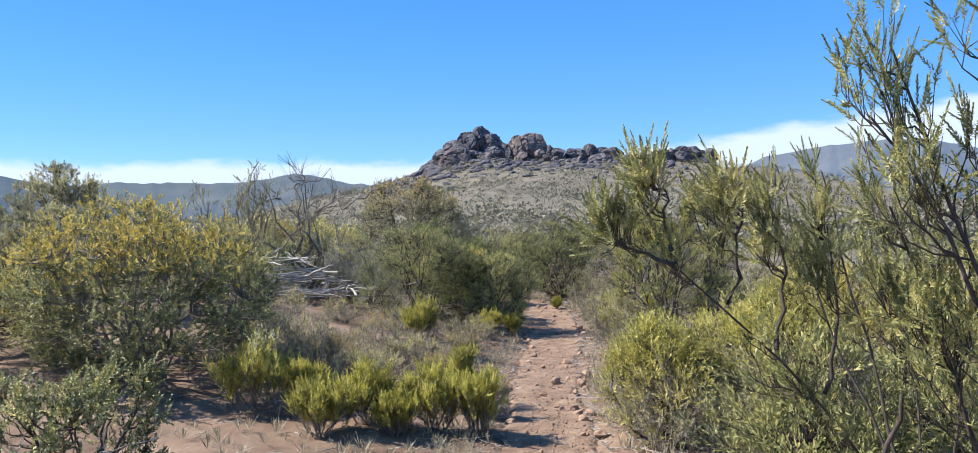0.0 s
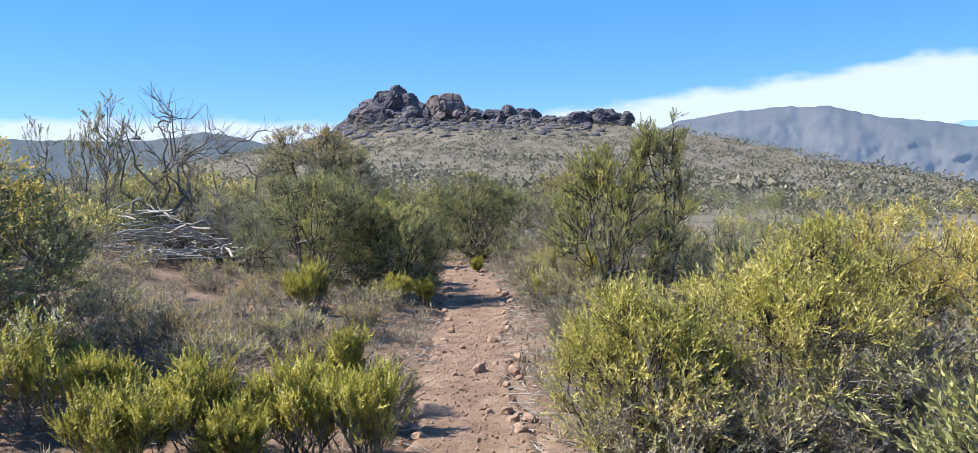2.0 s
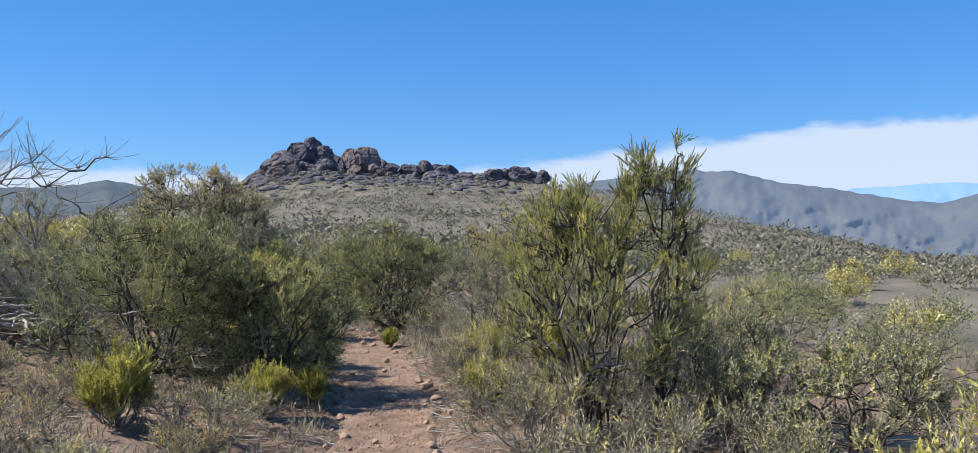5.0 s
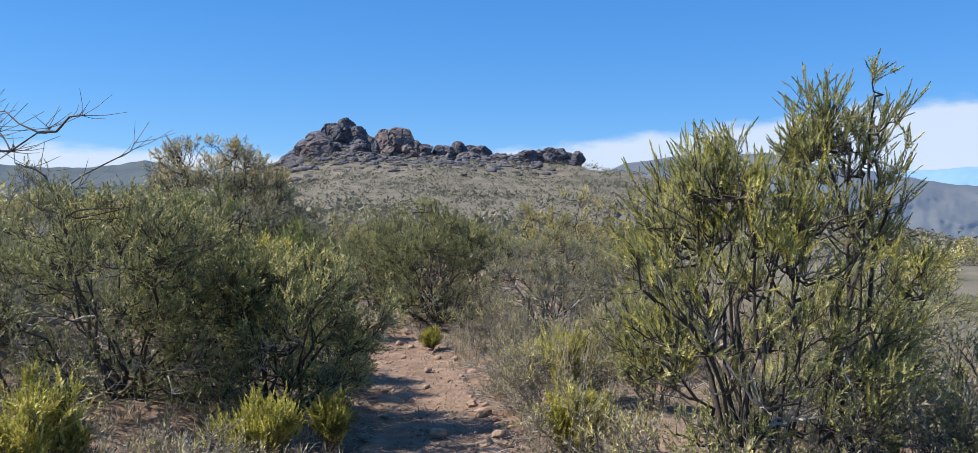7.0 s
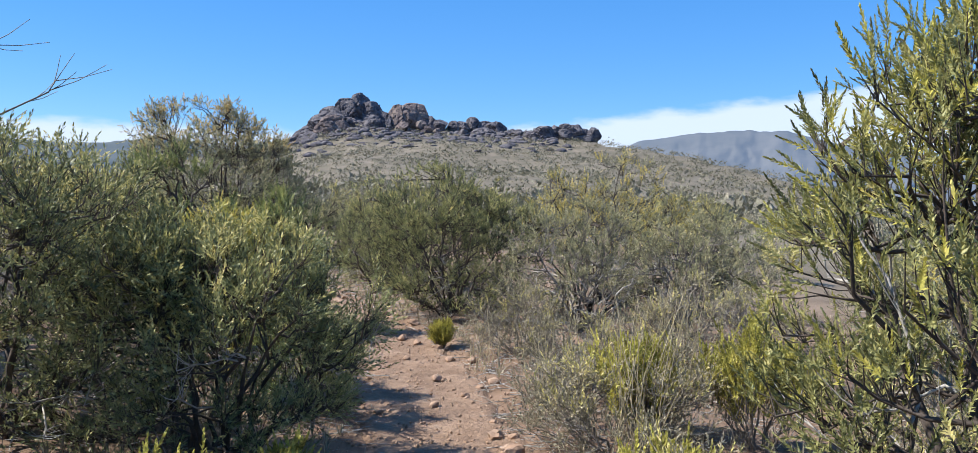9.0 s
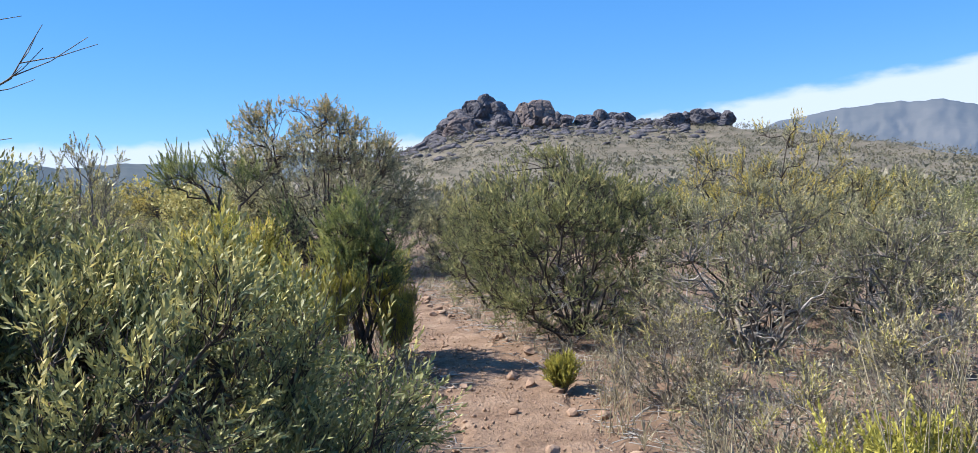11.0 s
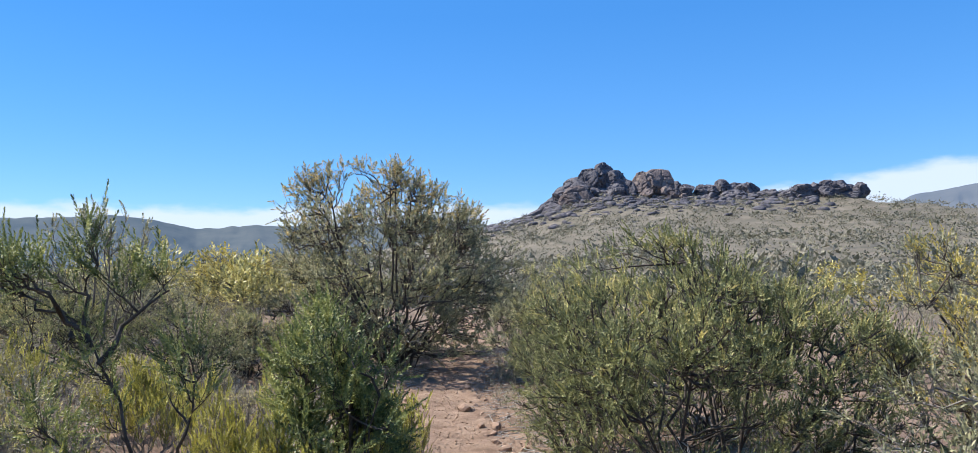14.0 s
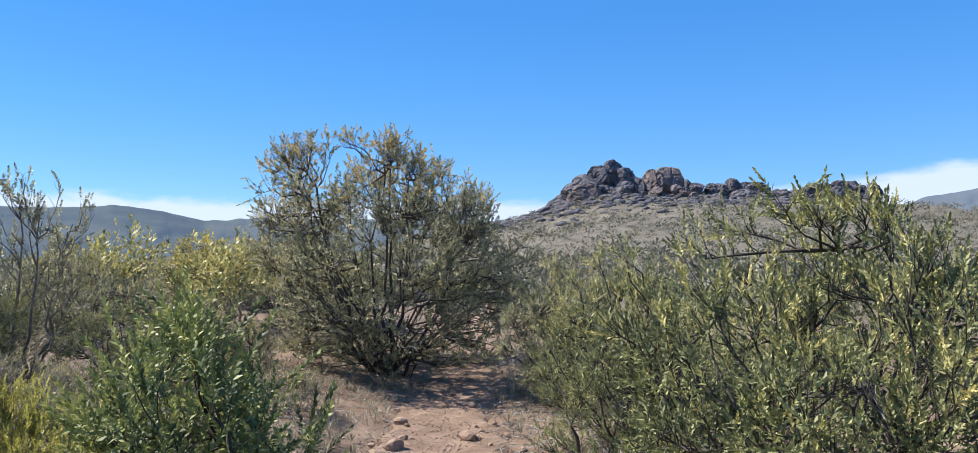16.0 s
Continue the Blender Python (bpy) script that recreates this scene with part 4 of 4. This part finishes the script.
heath_bush(2.35, 13.9, 146, 0.75, 0.35)
heath_bush(0.97, 17.4, 147, 0.24, 0.13)

# left of the later path
olive_bush(-0.72, 15.7, 153, 1.2, 0.5, "bright yellow-green bush crowding the path", leaf="heath", cap="yellow", cap_kind="tuft_mid", cap_share=0.3)
heath_bush(-1.8, 16.4, 159, 0.95, 0.5, kind="tuft_fine")
heath_bush(-1.0, 17.0, 154, 0.85, 0.5, kind="tuft_fine")
forked = [((0, 0, 0), (-0.42, 0, 0.6), (-0.58, -0.1, 1.25)), ((-0.57, -0.1, 1.2), (-0.65, -0.2, 1.4), (-0.74, -0.3, 1.5)), ((-0.57, -0.1, 1.2), (-0.6, -0.1, 1.4), (-0.52, -0.1, 1.54)),
          ((-0.52, -0.1, 1.1), (-0.42, 0, 1.3), (-0.28, 0.05, 1.42)), ((-0.57, -0.1, 1.2), (-0.76, -0.1, 1.36), (-0.92, -0.1, 1.42)), ((-0.3, 0, 0.55), (-0.1, -0.1, 0.8), (-0.05, -0.1, 1.05)),
          ((-0.2, 0, 0.4), (-0.5, -0.2, 0.6), (-0.65, -0.3, 0.85))]
dark_shrub(-0.95, 18.0, 151, 0.5, 0.3, "open shrub with a forked dark stem and feathery tufts", limbs=forked, leaf="fern", kind="feather", boughs=6, twigs=5, bare=0.5, bark=BARK, per_twig=2, size=0.8,
           thick=0.014, twig=0.1, kink=0.03, cap="")
dark_shrub(-0.6, 18.5, 152, 1.42, 0.44, "shrub with dark feathery shoots on brown stems", leaf="fern", kind="feather", stems=13, clumps=84, twigs=7, low=0.42, uneven=0.8, per_twig=2, size=0.85, cap="", split=True, mess=0.4, rise=0.35, twig=0.1, dead=0)
heath_bush(-0.45, 18.95, 155, 0.95, 0.3, kind="tuft_fine")
heath_bush(-0.75, 18.1, 168, 0.9, 0.3, kind="tuft_fine")
heath_bush(-0.3, 18.55, 169, 0.72, 0.24, kind="tuft_fine")
heath_bush(-1.1, 18.5, 158, 0.95, 0.36, kind="tuft_fine")
grey_bush(-2.7, 18.6, 156, 0.8, 0.7)
heath_bush(-2.9, 20.6, 180, 0.8, 0.55, "low yellow-green bush on open soil")
grey_bush(-3.4, 21.9, 181, 0.7, 0.7)
grey_bush(-2.5, 21.6, 182, 0.55, 0.5)
heath_bush(-4.6, 21.2, 183, 0.9, 0.6, "low yellow-green bush on open soil")
grey_bush(-4.9, 22.9, 184, 0.6, 0.7)
dark_shrub(-4.3, 25.6, 185, 0.9, 0.8, leaf="oak", kind="spray", cap_kind="spray")
grey_bush(-2.9, 24.4, 186, 0.45, 0.5)
dark_shrub(0.45, 23.6, 187, 1.35, 0.75)
dark_shrub(1.6, 22.4, 188, 1.5, 0.9)
dark_shrub(-0.15, 25.9, 189, 1.6, 0.9, leaf="oak", kind="spray", cap_kind="spray")
grey_bush(-3.6, 19.6, 157, 0.9, 0.8)
sparse = dict(stems=9, twigs=5)
for k, (x, y, h, r) in enumerate([(-7.6, 28.0, 1.1, 1.3), (-9.4, 30.4, 1.3, 1.5), (-5.2, 30.6, 1.0, 1.2)]):
    dark_shrub(x, y, 230 + k, h, r, "broad grey-green shrub on the open plain", leaf="oak", kind="spray", cap_kind="spray", **sparse)
olive_bush(-8.3, 33.5, 214, 1.6, 1.5, "bright yellow-green shrub on the open plain", cap="yellow", cap_kind="tuft", cap_share=0.6, cap_from=0.5, **sparse)
for k, (x, y) in enumerate([(-5.8, 27.6), (-4.6, 26.9), (-8.6, 27.0), (-6.6, 29.8)]):
    grey_bush(x, y, 216 + k, 0.55, 0.75, **sparse)
for k, (x, y, h, r) in enumerate([(-1.75, 8.6, 0.4, 0.42), (-2.35, 10.1, 0.36, 0.5), (-1.35, 10.5, 0.3, 0.34), (-1.85, 11.1, 0.36, 0.45), (-2.75, 8.8, 0.42, 0.45), (-1.0, 9.5, 0.3, 0.3),
                                   (-3.3, 10.4, 0.4, 0.5), (-0.85, 11.0, 0.34, 0.3)]):
    grey_bush(x, y, 221 + k, h, r, "low brownish heath bush", cap="rust" if k % 2 else "olive", cap_kind="tuft_mid", cap_share=0.4, cap_from=0.5)

# the bend and the open ground on its left
put(make_shrub("small_tree", "rounded small tree with grey-green leaves and rusty tips", "tree", 160, 3.22, 2.1, stems=24, clumps=460, twigs=9, uneven=0.28, leaf="oak", kind="spray", dead=0.05,
               per_twig=2, size=1.2, cap="rust", cap_kind="spray", cap_from=0.76, cap_share=0.55, bark=BARK, thick=0.03, rise=0.25, twig=0.24, mess=0.5), -2.75, 27.5)
put(make_shrub("small_tree", "sparse small tree with grey limbs", "tree", 161, 2.35, 1.0, stems=8, boughs=10, twigs=7, bare=0.35, leaf="oak", kind="spray",
               per_twig=2, size=1.2, bark=GREY_BARK, thick=0.024, leafy=0.6), -6.1, 24.7)
dark_shrub(-6.7, 24.4, 162, 1.25, 1.5, "broad dark shrub at the foot of a sparse tree")
dark_shrub(-5.0, 25.2, 208, 0.95, 1.0, "broad dark shrub at the edge of bare soil")
put(make_shrub("small_tree", "thin-leaved small tree among dead wood", "tree", 163, 2.45, 0.95, stems=7, boughs=10, twigs=7, bare=0.45, leaf="oak", kind="spray",
               per_twig=2, bark=GREY_BARK, thick=0.022, leafy=0.6), -4.9, 15.5)
put(make_shrub("dead_tree", "bare dead tree with twisted grey limbs", "tree", 164, 2.7, 1.4, stems=9, clumps=54, twigs=7, low=0.35, rise=0.35, uneven=0.6, bark=GREY_BARK, thick=0.034, leafy=0,
               twig=0.32, kink=0.045, split=True), -3.75, 15.9)
dark_shrub(-2.85, 15.3, 211, 1.05, 0.7, "grey-green shrub under a dead tree", leaf="oak", kind="spray", cap_kind="spray", twigs=8)
dark_shrub(-4.0, 16.4, 218, 1.2, 0.8, "grey-green shrub under a dead tree", leaf="oak", kind="spray", cap_kind="spray", twigs=8)
put(make_shrub("dead_bush", "tangled dead bush of bleached twigs", "bush", 165, 1.3, 0.9, stems=14, boughs=11, twigs=7, bare=0.1, bark=DEAD_WOOD, thick=0.014, leafy=0, twig=0.25), -2.7, 15.1)
put(make_shrub("dead_bush", "tangled dead bush of bleached twigs", "bush", 166, 1.2, 0.9, stems=14, boughs=11, twigs=7, bare=0.1, bark=DEAD_WOOD, thick=0.014, leafy=0, twig=0.25), -3.9, 17.0)


# ---- scattered scrub behind ----
def build_scatter():
    low = dict(stems=4, boughs=8, twigs=6, bare=0.1, per_twig=1, coarse=True, size=1.25, rise=0.4, flat=0.4, twig=0.22)
    kinds = [
        make_shrub("scrub_bush", "rounded dark green scrub bush on the plain", "bush", 301, 1.15, 0.85, leaf="dark", kind="brush_low", bark=GREY_BARK, group="scrub on the plain", **low),
        make_shrub("scrub_bush", "rounded grey-green scrub bush on the plain", "bush", 302, 0.95, 0.8, leaf="oak", kind="oval_low", bark=GREY_BARK, group="scrub on the plain", **low),
        make_shrub("scrub_bush", "yellow-green scrub bush on the plain", "bush", 303, 0.9, 0.7, leaf="olive", kind="brush_low", bark=GREY_BARK, group="scrub on the plain", **low),
        make_shrub("scrub_bush", "dry grey scrub bush on the plain", "bush", 304, 0.75, 0.75, leaf="grey", kind="plume_low", bark=DEAD_WOOD, group="scrub on the plain", **low),
        make_shrub("scrub_bush", "dull brown-green scrub bush on the plain", "bush", 305, 0.7, 0.8, leaf="grey", kind="plume_low", bark=GREY_BARK, group="scrub on the plain", **low),
        make_shrub("scrub_bush", "yellow-tipped scrub bush on the plain", "bush", 306, 1.0, 0.8, leaf="olive", kind="oval_low", cap="yellow", cap_kind="oval_low", cap_from=0.6,
                   bark=GREY_BARK, group="scrub on the plain", **low),
    ]
    rng = np.random.default_rng(77)
    weights = np.array([0.24, 0.2, 0.14, 0.18, 0.18, 0.06])
    taken = [(o.location.x, o.location.y, 0.6) for o in scene.objects if o.parent is None and "category" in o and o["category"] in ("shrub", "bush", "tree") and abs(o.location.x) + abs(o.location.y) > 0]
    made, used = 0, set()
    for _ in range(6000):
        if made >= 175:
            break
        r = 4 + 44 * rng.random() ** 0.7
        az = radians(rng.uniform(-58, 58))
        x, y = math.sin(az) * r, 9 + math.cos(az) * r
        k = int(rng.choice(6, p=weights))
        beside = y < 30 and abs(x - float(trail_x(y))) < 3.2
        if beside:
            k = int(rng.choice([3, 4]))
        s = rng.uniform(0.65, 1.2) * (0.7 if y < 24 and abs(x) < 6 else 1)
        if abs(x - float(trail_x(min(y, 60)))) < 0.62 + 0.72 * s and y < 36:
            continue
        if -3.6 < x < -1.2 and y < 13.5:
            continue
        if any((x - a) ** 2 + (y - b) ** 2 < (c + 0.55 * s) ** 2 for a, b, c in taken):
            continue
        taken.append((x, y, 0.55 * s))
        m = pose(x, y, land_at(x, y) - 0.03, 0, 0, rng.uniform(0, 360)) @ Matrix.Scale(s, 4)
        if k in used:
            copy_thing(kinds[k], m)
        else:
            kinds[k].matrix_world = m
            used.add(k)
        made += 1
    # the thicket beyond the open soil
    for _ in range(52):
        x, y = rng.uniform(-19, -3.5), rng.uniform(28.5, 48)
        if abs(x - float(trail_x(y))) < 1.6 or math.hypot(x + 3.05, y - 27.6) < 2.6:
            continue
        k = int(rng.choice(6, p=[0.2, 0.2, 0.16, 0.16, 0.14, 0.14]))
        copy_thing(kinds[k], pose(x, y, land_at(x, y) - 0.03, 0, 0, rng.uniform(0, 360)) @ Matrix.Scale(rng.uniform(1.0, 1.7), 4))
    # low dry cushions between the taller bushes
    made = 0
    for _ in range(4000):
        if made >= 75:
            break
        y = rng.uniform(5, 31)
        off = (0.5 + 4.5 * rng.random()) * rng.choice([-1, 1])
        x = float(trail_x(y)) + off
        s = rng.uniform(0.34, 0.62)
        if abs(off) < 0.5 * float(trail_w(y)) + 0.62 * s or any((x - a) ** 2 + (y - b) ** 2 < (0.55 * c + 0.4 * s) ** 2 for a, b, c in taken):
            continue
        if -3.8 < x < -1.6 and y < 8.5:
            continue
        taken.append((x, y, 0.6 * s))
        copy_thing(kinds[int(rng.choice([3, 4]))], pose(x, y, land_at(x, y) - 0.02, 0, 0, rng.uniform(0, 360)) @ Matrix.Scale(s, 4))
        made += 1


build_scatter()


# ---- the grove on the ridge and lone trees ----
def far_tree(x, y, h, r, seed, label="dark evergreen tree far off on the ridge"):
    t = make_shrub("tree", label, "tree", seed, h, r, stems=7, boughs=10, twigs=6, bare=0.1, leaf="dark", kind="oval_low", per_twig=2, size=4.6 * h / 5, twig=0.7, rise=0.2,
                   thick=0.12, flat=0.4, bark=GREY_BARK, group="trees on the ridge")
    return put(t, x, y, sink=0.3)


far_tree(-38, 118, 4.5, 2.6, 410, "lone dark tree on the far plain")
far_tree(-30, 62, 2.2, 2.2, 411, "lone dark bushy tree on the plain")


# ---- dead wood, grass, stones and litter ----
def build_branch_pile():
    rng = np.random.default_rng(61)
    pile = thing("dead_branch_pile", "heap of bleached grey dead branches on the soil", "branches")
    x0, y0 = -3.85, 14.5
    pile.location = (x0, y0, land_at(x0, y0))
    for k in range(120):
        a = rng.uniform(0, 6.283)
        c = rng.normal(size=3) * np.array([0.6, 0.45, 0])
        top = 0.85 * math.exp(-(c[0] ** 2 + c[1] ** 2) * 1.8)
        c[2] = top * rng.random() + 0.01
        d = np.array([math.cos(a), math.sin(a), rng.normal() * 0.18]) * rng.uniform(0.25, 0.7)
        ends = [c - d, c + rng.normal(size=3) * 0.07 + np.array([0, 0, 0.05]), c + d]
        for e in ends:
            e[2] = max(e[2], 0.015)
        line = bezier(ends[0][None], ends[1][None], ends[2][None], 7, 0.015, rng)
        rad = (rng.uniform(0.008, 0.022) * np.linspace(1, 0.35, 7))[None]
        part_mesh("branch", *tubes(line, rad, 5), DEAD_WOOD, pile, smooth=True)


build_branch_pile()


def grass_tuft(x, y, h, n, seed):
    rng = np.random.default_rng(seed)
    root = thing("grass_tuft", "tall pale dry grass stalks beside the path", "grass", "dry grass tufts")
    foot = rng.normal(size=(n, 3)) * np.array([0.07, 0.07, 0])
    tip = foot + rng.normal(size=(n, 3)) * np.array([0.16, 0.16, 0]) * h + np.array([0, 0, 1]) * h * rng.uniform(0.5, 1.0, (n, 1))
    lines = bezier(foot, foot * 0.6 + tip * 0.4 + np.array([0, 0, 0.1 * h]), tip, 5, 0.006, rng)
    for k in range(n):
        part_mesh("stalk", *tubes(lines[k:k + 1], np.full((1, 1), 0.003) * np.linspace(1, 0.5, 5)[None], 3), STRAW, root)
    return put(root, x, y)


STRAW = solid_material("dry_straw", [(0.3, 0.24, 0.14), (0.45, 0.38, 0.24), (0.58, 0.5, 0.34)], 20, 0.8, 0.2, 90, 0.004)
for k, (x, y, h, n) in enumerate([(1.62, 13.75, 1.05, 26), (1.9, 14.2, 0.95, 20), (1.35, 14.8, 0.6, 16), (2.2, 14.7, 0.8, 18), (-2.0, 10.6, 0.45, 24), (-2.3, 9.9, 0.4, 20), (1.2, 16.3, 0.5, 18),
                                  (0.62, 5.9, 0.4, 22), (0.7, 8.4, 0.4, 20), (-2.2, 20.4, 0.5, 24), (-3.0, 21.4, 0.5, 24), (-2.9, 23.0, 0.4, 20)]):
    grass_tuft(x, y, h, n, 500 + k)


def build_stones():
    rng = np.random.default_rng(9)
    shapes = [boulder_mesh("stone", 700 + k, STONE, 2, 0.28, 1.3, 6) for k in range(6)]
    for k in range(285):
        y = rng.uniform(5, 27)
        side = rng.choice([-1, 1])
        w = float(trail_w(y)) * 0.5
        x = float(trail_x(y)) + side * (w * rng.uniform(0.55, 1.25)) if rng.random() < 0.75 else float(trail_x(y)) + rng.uniform(-1, 1) * w
        s = 0.014 + (0.046 if side > 0 else 0.034) * rng.random() ** 2.2
        ob = new("stone", shapes[k % 6])
        ob.matrix_world = pose(x, y, land_at(x, y) + 0.022 * float(tread(x, y)) + 0.3 * s, rng.uniform(-20, 20), rng.uniform(-20, 20), rng.uniform(0, 360)) @ Matrix.Diagonal((s * 1.3, s, s * 0.7, 1))
        tagged(ob, "small ochre stone lying on the footpath", "stone", "stones on the path")
    for x, y, s in [(-1.5, 23.5, 0.085), (-0.95, 24.0, 0.07), (-0.42, 22.9, 0.06), (0.5, 9.3, 0.06), (0.24, 9.5, 0.055), (-1.75, 24.6, 0.06), (-1.2, 25.6, 0.05), (0.6, 9.7, 0.05), (1.05, 14.1, 0.06)]:
        ob = new("stone", shapes[int(s * 1000) % 6])
        ob.matrix_world = pose(x, y, land_at(x, y) + 0.03 + 0.3 * s, 8, -6, x * 200) @ Matrix.Diagonal((s * 1.35, s, s * 0.8, 1))
        tagged(ob, "fist-sized ochre stone on the footpath", "stone", "stones on the path")


build_stones()


def build_litter():
    rng = np.random.default_rng(31)
    # gravel
    tet = np.array([[1, 0, -0.5], [-0.5, 0.87, -0.5], [-0.5, -0.87, -0.5], [0.2, 0.1, 0.7]])
    tri = np.array([[0, 1, 3], [1, 2, 3], [2, 0, 3], [0, 2, 1]])
    n = 17000
    y = rng.uniform(3, 29, n)
    s = rng.normal(size=n) * 0.75
    x = trail_x(y) + s * trail_w(y)
    size = 0.004 + 0.014 * rng.random(n) ** 2.6
    p = np.stack([x, y, land(x, y) - 0.028 * tread(x, y) + 0.02 * tread(x, y) + size * 0.3], axis=1)
    v, f = spread((tet, tri), p, unit(rng.normal(size=(n, 3)) * 0.4 + np.array([0, 0, 1.0])), size, rng)
    tagged(new("gravel", mesh_from("gravel", v, f, STONE)), "loose ochre gravel on the footpath", "gravel", kind="stuff")
    # twigs and straw on the soil
    n = 8500
    y = rng.uniform(4, 29, n)
    side = np.where(rng.random(n) < 0.6, 1, -1)
    x = trail_x(y) + side * (0.5 * trail_w(y) * 0.8 + np.abs(rng.normal(size=n)) * 1.3)
    a = rng.uniform(0, 6.283, n)
    d = np.stack([np.cos(a), np.sin(a), rng.normal(size=n) * 0.12], axis=1) * (0.03 + 0.13 * rng.random((n, 1)) ** 2)
    c = np.stack([x, y, land(x, y) - 0.02 * tread(x, y) + 0.012 + 0.03 * rng.random(n) ** 3], axis=1)
    lines = bezier(c - d, c + rng.normal(size=(n, 3)) * 0.012, c + d, 3, 0.002, rng)
    v, f = tubes(lines, (0.0015 + 0.004 * rng.random((n, 1)) ** 2) * np.array([[1, 0.9, 0.5]]), 3)
    tagged(new("twig_litter", mesh_from("twig_litter", v, f, DEAD_WOOD)), "bleached twigs and straw littering the soil", "litter", kind="stuff")
    # low dry grass
    n = 5200
    y = rng.uniform(3, 30, n)
    side = np.where(rng.random(n) < 0.5, 1, -1)
    x = trail_x(y) + side * (0.5 * trail_w(y) + 0.08 + np.abs(rng.normal(size=n)) * 1.5)
    p = np.stack([x, y, land(x, y)], axis=1)
    blades = sprig(rng, 8, 0.02, 0.13, 0.007, 60, 5)
    v, f = spread(blades, p, unit(rng.normal(size=(n, 3)) * 0.2 + np.array([0, 0, 1.0])), rng.uniform(0.5, 1.3, n), rng)
    tagged(new("low_grass", mesh_from("low_grass", v, f, LEAF["grey"])), "low dry grass between the bushes", "grass", kind="stuff")


build_litter()
